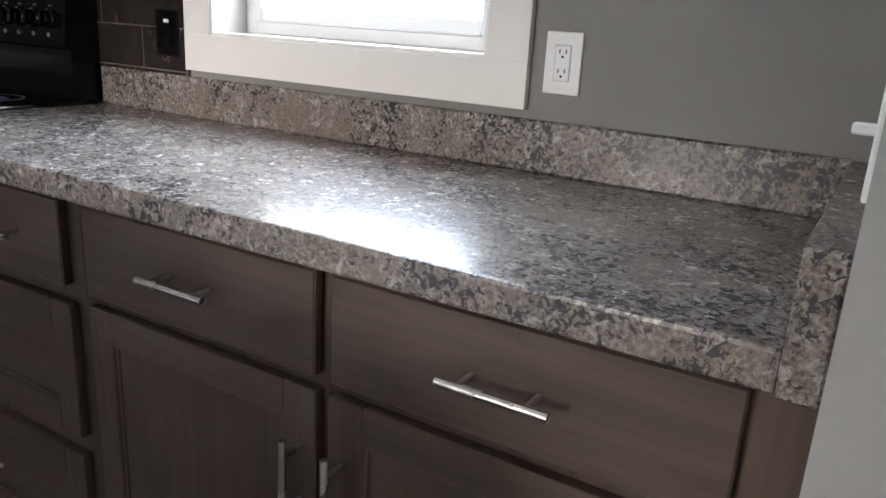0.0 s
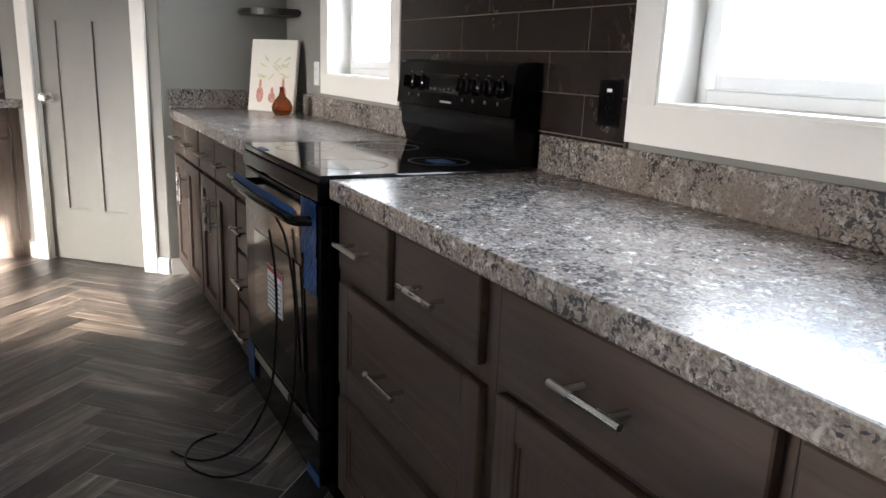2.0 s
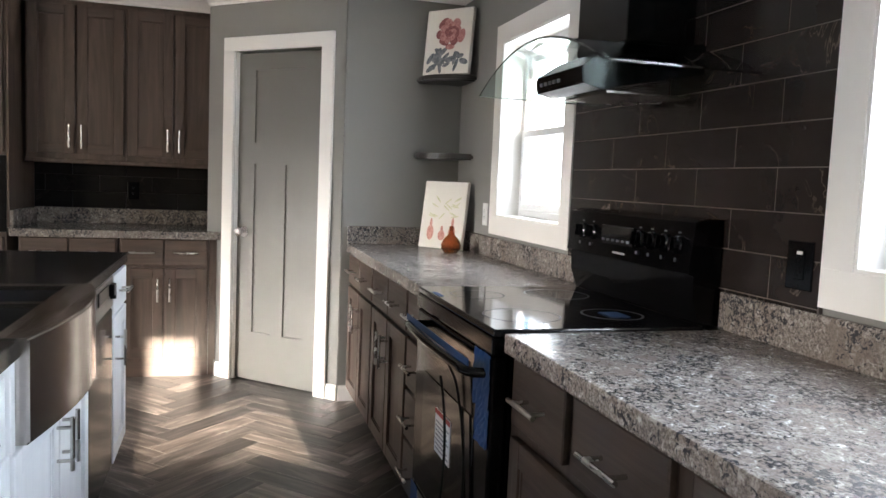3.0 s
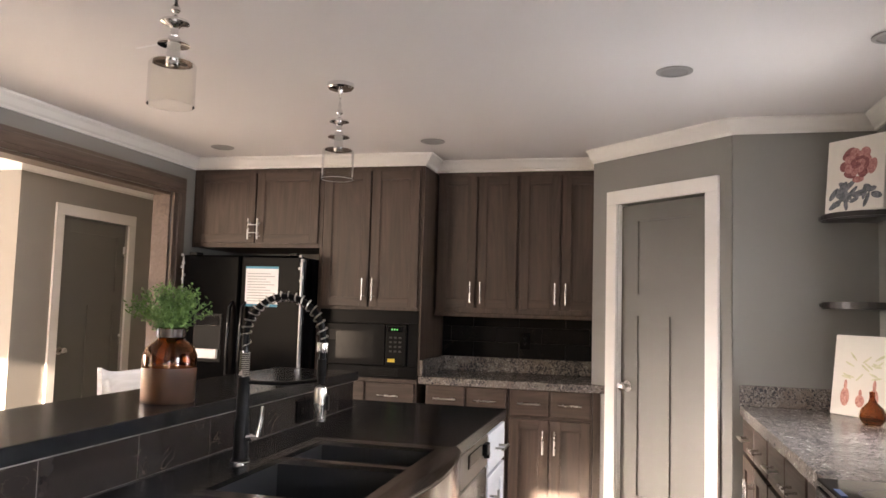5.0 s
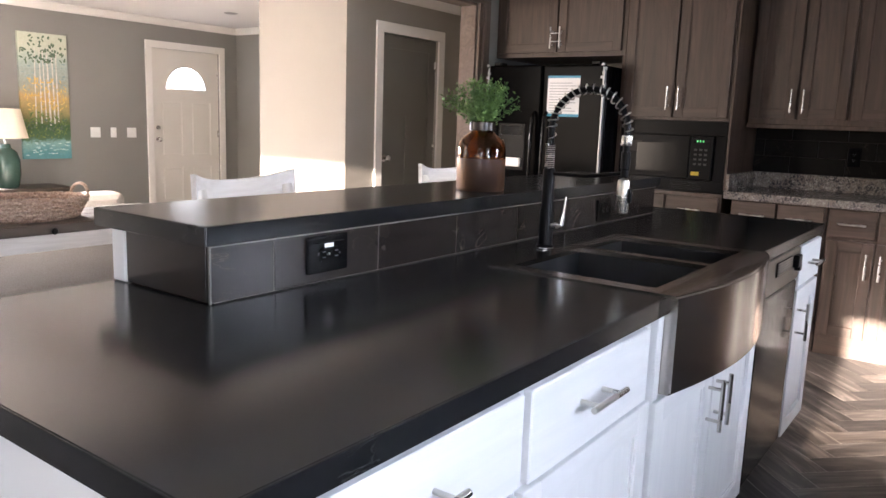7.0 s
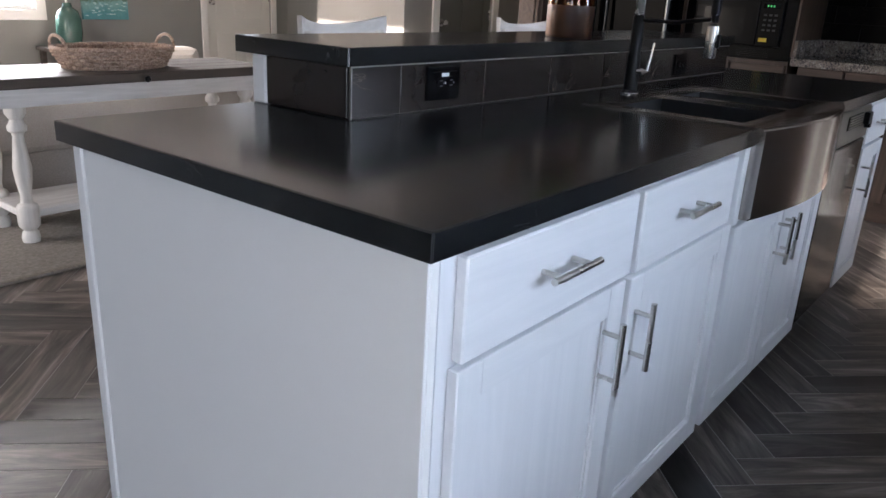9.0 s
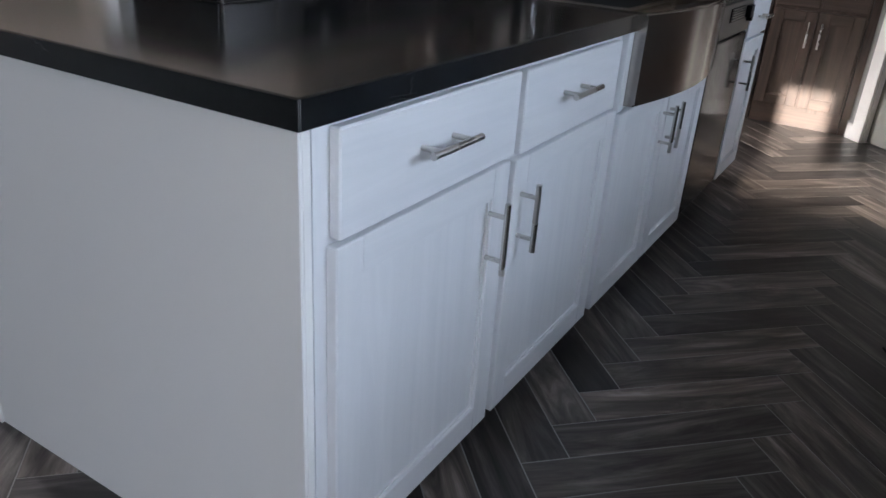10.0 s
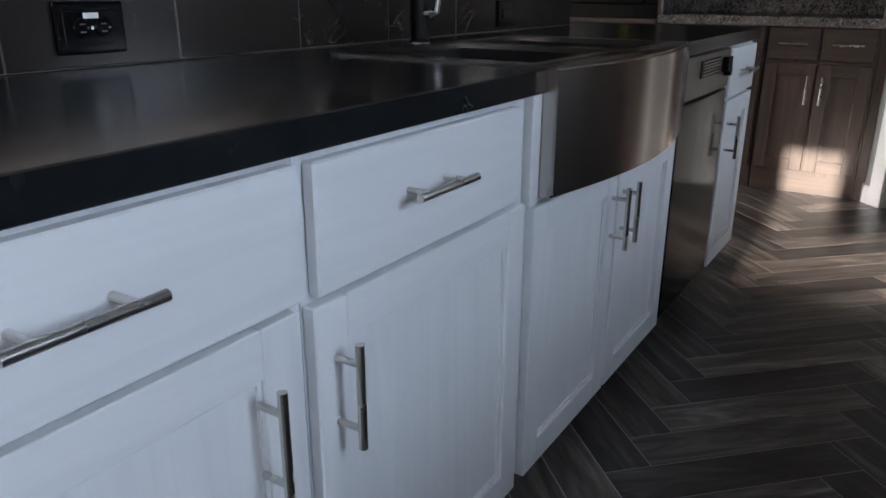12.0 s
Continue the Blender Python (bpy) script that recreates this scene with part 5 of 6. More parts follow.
for i in range(4):
    for j in range(3):
        part("key", boxed(MX + 0.010, MX + 0.0115, -0.755 + j * 0.032, -0.737 + j * 0.032, 1.06 + i * 0.03, 1.072 + i * 0.03), KEYPRINT, cp)
part("energy_tag", boxed(MX + 0.010, MX + 0.0115, -0.765, -0.715, 0.995, 1.018), plain("yellow_sticker", (0.75, 0.55, 0.04), 0.5), cp)
part("sticker", boxed(MX + 0.0125, MX + 0.0135, -1.18, -1.10, 1.13, 1.20), KICK, md)

# ---- shelves, pictures, small vases ----
for z, lb in ((1.84, "upper"), (1.41, "lower")):
    s_ = thing("corner_shelf", "dark marbled corner shelf with a rounded front, " + lb + " of two", "shelf", None, "corner shelves")
    pts = [(XS + 0.001, YW - 0.001), (XS + 0.001, YW - 0.27)] + [(XS + 0.03 + 0.24 * math.sin(t_) , YW - 0.03 - 0.24 * math.cos(t_)) for t_ in [math.pi / 2 * (i + 0.5) / 10 for i in range(10)]] + [(XS + 0.27, YW - 0.001)]
    bm = plan_box(bmesh.new(), pts, z, z + 0.034)
    bmesh.ops.bevel(bm, geom=[e for e in bm.edges if abs(e.verts[0].co.z - e.verts[1].co.z) < 1e-6], offset=0.008, segments=2, affect="EDGES")
    part("board", bm, SHELF, s_)


def petal(bm, cx, cz, rx, rz, ang, y, n=14):
    c_, s2 = math.cos(ang), math.sin(ang)
    vs = [bm.verts.new((cx + rx * math.cos(t) * c_ - rz * math.sin(t) * s2, y, cz + rx * math.cos(t) * s2 + rz * math.sin(t) * c_)) for t in [2 * math.pi * i / n for i in range(n)]]
    bm.faces.new(vs)


def blotchy(name, c0, c1, scale=30):
    m, nt, b = nodes_of(name)
    n = noise_tex(nt, coords(nt), scale, 5, 0.65, 0.8)
    r_ = ramp(nt, [(0.35, c0), (0.65, c1)])
    nt.links.new(n.outputs[0], r_.inputs[0])
    nt.links.new(r_.outputs[0], b.inputs["Base Color"])
    b.inputs["Roughness"].default_value = 0.7
    return m


ROSE, LEAFG = blotchy("rose_paint", (0.30, 0.10, 0.09), (0.58, 0.30, 0.27), 60), blotchy("grey_leaf_paint", (0.06, 0.07, 0.08), (0.25, 0.26, 0.28), 40)
BOTTLE, SPRIG = blotchy("red_bottle_paint", (0.38, 0.13, 0.10), (0.66, 0.38, 0.30), 60), blotchy("yellow_green_paint", (0.50, 0.50, 0.30), (0.70, 0.68, 0.50), 60)
CANVAS = plain("cream_canvas", (0.78, 0.75, 0.68), 0.75, 0, 0.05)


def wall_canvas(label, w, h, t, m):
    root = thing("framed_print", label, "picture", m)
    part("canvas", boxed(-w / 2, w / 2, 0, t, 0, h, 0.003), CANVAS, root)
    return root


pic = wall_canvas("cream print of red bottles and sprigs leaning on the counter", 0.30, 0.375, 0.025, pose(-3.36, 1.80, 0.916, -8, 0, 36))
random.seed(4)
for bx, bh in ((-0.075, 0.12), (0.005, 0.08), (0.075, 0.13)):
    bm = bmesh.new()
    petal(bm, bx, 0.05 + bh * 0.3, 0.024, bh * 0.36, 0, -0.0008)
    part("painted_bottle", bm, BOTTLE, pic)
    bm = bmesh.new()
    petal(bm, bx, 0.05 + bh * 0.75, 0.009, bh * 0.22, 0, -0.0012)
    part("painted_neck", bm, BOTTLE, pic)
for i in range(16):
    bm = bmesh.new()
    petal(bm, random.uniform(-0.11, 0.11), random.uniform(0.17, 0.30), 0.028, 0.005, random.uniform(-0.9, 0.9), -0.0006 - i * 0.00003, 8)
    part("painted_sprig", bm, SPRIG, pic)
rose = wall_canvas("cream canvas of a pink rose with grey leaves on the shelf", 0.30, 0.36, 0.03, pose(-3.405, 1.805, 1.876, -6, 0, 40))
random.seed(21)
ROSE_DEEP = blotchy("deep_rose_paint", (0.16, 0.045, 0.045), (0.34, 0.13, 0.12), 60)
for i in range(26):
    bm = bmesh.new()
    a_ = i * 2.4 + random.uniform(-0.3, 0.3)
    rr = 0.078 * (1 - i / 27)
    petal(bm, 0.012 + rr * math.cos(a_), 0.222 + rr * math.sin(a_), random.uniform(0.028, 0.044) * (1 - i / 45), random.uniform(0.016, 0.026), a_ + 1.57 + random.uniform(-0.4, 0.4), -0.0006 - i * 0.00005)
    part("painted_petal", bm, ROSE_DEEP if i % 3 == 1 else ROSE, rose)
for i in range(20):
    bm = bmesh.new()
    petal(bm, random.uniform(-0.11, 0.12), random.uniform(0.03, 0.13), random.uniform(0.022, 0.045), random.uniform(0.009, 0.016), random.uniform(-0.6, 2.0), -0.0004 - i * 0.00002)
    part("painted_leaf", bm, LEAFG, rose)
bv = thing("bud_vase", "small faceted amber glass vase beside the print", "vase")
part("glass_body", lathe(bmesh.new(), [(0, 0.915), (0.036, 0.915), (0.052, 0.935), (0.055, 0.955), (0.042, 0.985), (0.018, 1.01), (0.011, 1.03), (0.012, 1.055), (0.009, 1.055), (0.008, 1.03), (0.015, 1.008), (0.038, 0.982), (0.049, 0.955), (0.046, 0.938), (0.03, 0.921), (0, 0.921)], 9, (-3.13, 1.80)), AMBER, bv)

# ---- vase with greenery on the bar ----
VX, VY, VZ = -1.47, -0.517, 1.070
vs_ = thing("glass_vase", "amber glass vase, frosted below, holding green sprigs", "vase")
part("lower_body", lathe(bmesh.new(), [(0, VZ), (0.073, VZ), (0.076, VZ + 0.004), (0.077, VZ + 0.10), (0.073, VZ + 0.10), (0.072, VZ + 0.008), (0, VZ + 0.008)], 40, (VX, VY)), AMBERF, vs_, "frosted amber lower half", True)
part("upper_body", lathe(bmesh.new(), [(0.077, VZ + 0.1005), (0.077, VZ + 0.135), (0.068, VZ + 0.158), (0.043, VZ + 0.178), (0.037, VZ + 0.185), (0.037, VZ + 0.212), (0.041, VZ + 0.216), (0.037, VZ + 0.216), (0.033, VZ + 0.21), (0.033, VZ + 0.185), (0.04, VZ + 0.174), (0.064, VZ + 0.155), (0.073, VZ + 0.134), (0.073, VZ + 0.1005)], 40, (VX, VY)), AMBER, vs_, "clear amber shoulder and neck", True)
part("neck_band", lathe(bmesh.new(), [(0.0385, VZ + 0.187), (0.042, VZ + 0.188), (0.042, VZ + 0.212), (0.0385, VZ + 0.213)], 36, (VX, VY)), plain("dark_smoked_band", (0.03, 0.02, 0.015), 0.15), vs_, "", True)
random.seed(11)
GREEN = blotchy("green_leaf", (0.05, 0.11, 0.025), (0.16, 0.27, 0.07), 18)
pl = thing("green_sprigs", "feathery green sprigs standing in the amber vase", "plant")
leaves = bmesh.new()
for i in range(62):
    an, lean = random.uniform(0, 6.28), random.uniform(0.08, 0.95)
    ln = random.uniform(0.10, 0.165)
    p0_ = Vector((VX + 0.012 * math.cos(an), VY + 0.012 * math.sin(an), VZ + 0.17))
    sp = [p0_ + Vector((math.cos(an) * lean * 0.13 * s ** 1.6, math.sin(an) * lean * 0.13 * s ** 1.6, ln * s * (1.15 - 0.35 * lean * s))) for s in [k / 7 for k in range(8)]]
    part("stem", tube(bmesh.new(), sp, 0.0011, 4), GREEN, pl)
    for k in range(2, 8):
        for q in range(8):
            dvec = Vector((random.gauss(0, 1), random.gauss(0, 1), random.gauss(0.5, 0.7))).normalized()
            side = dvec.cross(Vector((random.gauss(0, 1), random.gauss(0, 1), random.gauss(0, 1)))).normalized()
            l_, w_ = random.uniform(0.009, 0.019), random.uniform(0.0022, 0.0042)
            b0 = sp[k] + Vector((random.gauss(0, 0.003), random.gauss(0, 0.003), random.gauss(0, 0.006)))
            leaves.faces.new([leaves.verts.new(v) for v in (b0, b0 + dvec * l_ * 0.5 + side * w_, b0 + dvec * l_, b0 + dvec * l_ * 0.5 - side * w_)])
tagged(part("leaves", leaves, GREEN, pl), kind="stuff")


# ---- pendants and ceiling lights ----
def pendant(x_, y_, zb, label, arm=False):
    root = thing("pendant_light", label, "pendant light", pose(x_, y_, 0), "pendants over the island")
    part("canopy", lathe(bmesh.new(), [(0, CE - 0.001), (0.062, CE - 0.001), (0.062, CE - 0.018), (0.055, CE - 0.026), (0.012, CE - 0.03), (0.008, CE - 0.045), (0, CE - 0.045)], 36), CHROME, root, "chrome ceiling canopy", True)
    z = CE - 0.045
    i = 0
    while z > zb + 0.34:
        ring = [(0.007 * math.cos(t) * (1 if i % 2 else 0), 0.007 * math.cos(t) * (0 if i % 2 else 1), z - 0.012 + 0.013 * math.sin(t)) for t in [2 * math.pi * k / 10 for k in range(11)]]
        part("chain_link", tube(bmesh.new(), ring, 0.0014, 6), CHROME, root)
        z -= 0.022
        i += 1
    prof = [(0, zb + 0.352), (0.005, zb + 0.347), (0.007, zb + 0.327), (0.013, zb + 0.319), (0.015, zb + 0.307), (0.008, zb + 0.297), (0.010, zb + 0.287), (0.017, zb + 0.280), (0.043, zb + 0.272), (0.045, zb + 0.265), (0.020, zb + 0.257),
            (0.012, zb + 0.247), (0.012, zb + 0.226), (0.020, zb + 0.216), (0.021, zb + 0.126), (0.017, zb + 0.123), (0, zb + 0.123)]
    part("stem", lathe(bmesh.new(), prof, 28), CHROME, root, "turned chrome stem", True)
    part("glass_collar", lathe(bmesh.new(), [(0.022, zb + 0.204), (0.048, zb + 0.199), (0.050, zb + 0.194), (0.022, zb + 0.198)], 32), CLEAR, root, "", True)
    part("glass_shade", lathe(bmesh.new(), [(0.022, zb + 0.142), (0.066, zb + 0.138), (0.072, zb + 0.130), (0.073, zb), (0.0715, zb), (0.0705, zb + 0.129), (0.065, zb + 0.136), (0.022, zb + 0.140)], 40), CLEAR, root, "clear glass cylinder shade", True)
    part("shade_rim", tube(bmesh.new(), [(0.0723 * math.cos(2 * math.pi * k / 40), 0.0723 * math.sin(2 * math.pi * k / 40), zb) for k in range(41)], 0.0011, 6), RIM_GLEAM, root, "opaque pale ring drawing the gleam of the glass rim", True)
    if arm:
        part("packing_strip", boxed(-0.004, 0.004, -0.125, 0.0, -0.001, 0.001), WHITEPL, root, "white strip of packing foam").matrix_basis = pose(0, -0.012, zb + 0.205, 6)
    return root


pendant(-2.68, -0.515, 1.935, "chrome pendant with a clear glass cylinder shade")
pendant(-1.545, -0.615, 1.975, "chrome pendant with a clear glass shade over the bar", True)


def downlight(x_, y_, label="unlit recessed ceiling light with a grey lens", r_=0.075):
    root = thing("recessed_light", label, "ceiling light", pose(x_, y_, CE), "recessed ceiling lights")
    part("trim_ring", lathe(bmesh.new(), [(r_, -0.0005), (r_, -0.004), (r_ - 0.012, -0.008), (r_ - 0.018, -0.006), (r_ - 0.018, -0.0005)], 36), plain("grey_trim_ring", (0.36, 0.35, 0.335), 0.5), root, "", True)
    part("lens", lathe(bmesh.new(), [(r_ - 0.0185, -0.004), (0, -0.005)], 36), plain("grey_lens", (0.30, 0.29, 0.28), 0.5), root)
    return root


dl = downlight(-3.90, -1.84)
for x_, y_ in ((-3.90, -0.40), (-2.73, 0.96), (-2.44, 1.70), (-1.93, 1.71), (-5.05, -6.3)):
    copy_thing(dl, pose(x_, y_, CE))
vt = thing("ceiling_vent", "white rectangular ceiling vent in the living room", "vent")
part("frame", boxed(-3.55, -3.20, -4.75, -4.55, CE - 0.012, CE - 0.001, 0.003), WHITEPL, vt)
for i in range(6):
    part("slat", boxed(-3.53, -3.22, -4.735 + i * 0.03, -4.72 + i * 0.03, CE - 0.018, CE - 0.012), WHITEPL, vt)


# ---- living room ----
LINEN = blotchy("oatmeal_linen", (0.29, 0.265, 0.24), (0.38, 0.35, 0.32), 160)
WASH = wood("whitewashed_wood", (0.58, 0.57, 0.55), (0.78, 0.77, 0.76), 0, 0.55)
WASH_V = wood("whitewashed_wood_upright", (0.58, 0.56, 0.52), (0.78, 0.76, 0.72), 2, 0.55)
DARKTOP = wood("dark_table_top", (0.030, 0.021, 0.016), (0.075, 0.055, 0.042), 0, 0.5)
WICKER = blotchy("wicker_brown", (0.16, 0.10, 0.07), (0.42, 0.31, 0.24), 90)


def stool(m):
    root = thing("bar_stool", "whitewashed wooden bar stool with a curved back rail", "bar stool", m, "stools at the bar")
    for sx in (-0.18, 0.18):
        part("leg", tube(bmesh.new(), [(sx * 1.15, 0.20, 0), (sx, 0.16, 0.66)], 0.019, 10), WASH_V, root, "", True)
        part("leg", tube(bmesh.new(), [(sx * 1.15, -0.24, 0), (sx, -0.18, 0.64), (sx * 1.03, -0.215, 0.87), (sx * 1.08, -0.27, 1.045)], 0.019, 10), WASH_V, root, "", True)
    for z, y_ in ((0.22, 0.19), (0.30, -0.22)):
        part("stretcher", boxed(-0.20, 0.20, y_ - 0.012, y_ + 0.012, z, z + 0.03, 0.004), WASH, root)
    for sx in (-0.2, 0.2):
        part("stretcher", boxed(sx - 0.012, sx + 0.012, -0.22, 0.19, 0.26, 0.29, 0.004), WASH, root)
    part("seat", boxed(-0.22, 0.22, -0.21, 0.21, 0.64, 0.675, 0.014, 3), WASH, root)
    for z0, z1 in ((0.960, 1.068), (0.80, 0.86)):
        bm = bmesh.new()
        n = 14
        rr = []
        for i in range(n + 1):
            t = i / n * 2 - 1
            y_ = -0.20 - 0.055 * (1 - t * t) - (0.06 if z0 > 0.9 else 0.01)
            lift = 0.03 * abs(t) ** 2.5
            w_ = 0.222 * t
            rr.append([bm.verts.new(v) for v in ((w_, y_ + 0.011, z0 + lift * 0.3), (w_, y_ - 0.011, z0 + lift * 0.3), (w_, y_ - 0.018, z1 + lift), (w_, y_ + 0.004, z1 + lift))])
        for a_, b_ in zip(rr, rr[1:]):
            for k in range(4):
                bm.faces.new((a_[k], a_[(k + 1) % 4], b_[(k + 1) % 4], b_[k]))
        bm.faces.new(rr[0][::-1])
        bm.faces.new(rr[-1])
        bmesh.ops.recalc_face_normals(bm, faces=bm.faces)
        part("back_rail", bm, WASH, root, "", True)
    return root


s1 = stool(pose(-1.11, -0.91, 0, 0, 0, 6))
copy_thing(s1, pose(-2.225, -0.91, 0, 0, 0, -3))

RUG = blotchy("grey_beige_rug", (0.20, 0.18, 0.155), (0.33, 0.30, 0.27), 55)
rg_ = thing("area_rug", "grey-beige woven area rug under the table", "rug")
part("woven_field", boxed(-2.9, 1.1, -5.6, -2.286, 0.002, 0.014, 0.004), RUG, rg_)
part("binding", boxed(-2.9, 1.1, -2.285, -2.262, 0.002, 0.0165, 0.003), blotchy("rug_edge", (0.17, 0.15, 0.13), (0.26, 0.23, 0.2), 80), rg_)

tb = thing("sofa_table", "dark-topped console table with white turned legs", "table")
TX0, TX1, TY0, TY1, TZ = -1.90, -0.42, -3.12, -2.60, 0.76
for i in range(4):
    y0_ = TY0 + i * (TY1 - TY0) / 4
    part("top_board", boxed(TX0, TX1, y0_ + 0.001, y0_ + (TY1 - TY0) / 4 - 0.001, TZ - 0.045, TZ, 0.004), DARKTOP, tb)
part("apron", boxed(TX0 + 0.07, TX1 - 0.07, TY1 - 0.075, TY1 - 0.055, TZ - 0.13, TZ - 0.046, 0.002), WASH, tb)
part("apron", boxed(TX0 + 0.07, TX1 - 0.07, TY0 + 0.055, TY0 + 0.075, TZ - 0.13, TZ - 0.046, 0.002), WASH, tb)
leg_prof = [(0, 0.015), (0.042, 0.015), (0.046, 0.035), (0.04, 0.06), (0.03, 0.07), (0.052, 0.09), (0.055, 0.115), (0.055, 0.175), (0.048, 0.19), (0.03, 0.20), (0.027, 0.23), (0.04, 0.30), (0.046, 0.36), (0.034, 0.44), (0.026, 0.50), (0.030, 0.515), (0.045, 0.525), (0.047, 0.545), (0.036, 0.56), (0.03, 0.575), (0.05, 0.60), (0.052, 0.63), (0.052, 0.714), (0, 0.714)]
for x_ in (TX0 + 0.11, TX1 - 0.16):
    for y_ in (TY0 + 0.10, TY1 - 0.105):
        part("leg", lathe(bmesh.new(), [(r_ * 0.86, h_) for r_, h_ in leg_prof], 20, (x_, y_)), WASH_V, tb, "white turned leg", True)
part("lower_shelf", boxed(TX0 + 0.08, TX1 - 0.13, TY0 + 0.08, TY1 - 0.08, 0.13, 0.165, 0.004), WASH, tb)
bm = bmesh.new()
for x_ in (-1.15,):
    lathe(bm, [(0, 0), (0.012, 0), (0.016, 0.012), (0.01, 0.02), (0, 0.021)], 14)
part("knob", bm, BLACKMATT, tb, "", True).matrix_basis = pose(-1.15, TY1 + 0.0, TZ - 0.03, -90)

# basket of woven cane: upright stakes with weavers in and out
bk = thing("wicker_basket", "oval brown wicker basket with two hoop handles", "basket")
BX, BY, BZ = -1.14, -2.86, TZ
n = 44
for r_ in range(5):
    z = BZ + 0.012 + r_ * 0.017
    f = 0.86 + 0.14 * (r_ / 4)
    pts = [(BX + f * (0.29 + 0.006 * (1 if (i + r_) % 2 else -1)) * math.cos(2 * math.pi * i / n), BY + f * (0.19 + 0.006 * (1 if (i + r_) % 2 else -1)) * math.sin(2 * math.pi * i / n), z) for i in range(n + 1)]
    part("weaver", tube(bmesh.new(), pts, 0.0088, 6), WICKER, bk)
for i in range(n):
    t = 2 * math.pi * i / n
    part("stake", rod(bmesh.new(), (BX + 0.25 * math.cos(t), BY + 0.163 * math.sin(t), BZ + 0.003), (BX + 0.29 * math.cos(t), BY + 0.19 * math.sin(t), BZ + 0.09), 0.004, seg=5), WICKER, bk)
part("base", lathe(bmesh.new(), [(0, 0), (0.25, 0), (0.25, 0.008), (0, 0.008)], 36), WICKER, bk).matrix_basis = Matrix.Translation((BX, BY, BZ)) @ Matrix.Diagonal((1, 0.66, 1, 1))
part("rim", tube(bmesh.new(), [(BX + 0.292 * math.cos(2 * math.pi * i / n), BY + 0.192 * math.sin(2 * math.pi * i / n), BZ + 0.092 + 0.003 * (i % 2)) for i in range(n + 1)], 0.012, 8), WICKER, bk)
for s_ in (-1, 1):
    part("handle", tube(bmesh.new(), [(BX + s_ * (0.27 + 0.012 * math.sin(t)), BY + 0.085 * math.cos(t), BZ + 0.09 + 0.065 * math.sin(t)) for t in [math.pi * i / 12 for i in range(13)]], 0.008, 8), WICKER, bk)

sf = thing("sofa", "pale linen sofa with a rolled back behind the table", "sofa")
part("base", boxed(-2.25, -0.1, -4.15, -3.25, 0.06, 0.42, 0.03, 3), LINEN, sf)
part("back", boxed(-2.25, -0.1, -3.42, -3.20, 0.30, 0.64, 0.06, 4), LINEN, sf)
for x_ in (-2.25, -0.32):
    part("arm", boxed(x_, x_ + 0.22, -4.15, -3.30, 0.30, 0.58, 0.05, 4), LINEN, sf)
for i in range(2):
    part("cushion", boxed(-2.02 + i * 0.85, -1.18 + i * 0.85, -4.10, -3.45, 0.42, 0.56, 0.04, 4), LINEN, sf)
for x_ in (-2.2, -0.15):
    for y_ in (-4.1, -3.27):
        part("foot", boxed(x_ - 0.03, x_ + 0.03, y_ - 0.03, y_ + 0.03, 0.014, 0.06), DARKTOP, sf)
pw_ = thing("throw_pillow", "pale linen pillow on the sofa back", "pillow")
part("cover", boxed(-2.02, -1.70, -3.62, -3.44, 0.56, 0.79, 0.07, 4), LINEN, pw_)

stb = thing("side_table", "dark wooden side table against the front wall", "table")
part("top", boxed(-3.55, -2.75, -7.5, -7.02, 0.42, 0.46, 0.006), DARKTOP, stb)
for x_ in (-3.5, -2.8):
    for y_ in (-7.45, -7.07):
        part("leg", boxed(x_ - 0.025, x_ + 0.025, y_ - 0.025, y_ + 0.025, 0, 0.42, 0.003), DARKTOP, stb)
part("shelf", boxed(-3.5, -2.8, -7.45, -7.07, 0.15, 0.18, 0.004), DARKTOP, stb)
lp = thing("table_lamp", "green glass table lamp with a cream shade", "lamp")
LX, LY = -3.0, -7.25
GREENG = plain("green_glazed_glass", (0.04, 0.085, 0.07), 0.1)
part("base", lathe(bmesh.new(), [(0, 0.46), (0.095, 0.46), (0.11, 0.49), (0.128, 0.60), (0.125, 0.74), (0.10, 0.82), (0.05, 0.86), (0.042, 0.90), (0, 0.90)], 36, (LX, LY)), GREENG, lp, "green glazed jar base", True)
part("stem", lathe(bmesh.new(), [(0, 0.90), (0.012, 0.90), (0.012, 1.02), (0, 1.02)], 16, (LX, LY)), NICKEL, lp, "", True)
part("shade", lathe(bmesh.new(), [(0.21, 0.96), (0.15, 1.25), (0.148, 1.25), (0.208, 0.96)], 40, (LX, LY)), plain("cream_linen_shade", (0.75, 0.66, 0.52), 0.8), lp, "cream tapered shade", True)


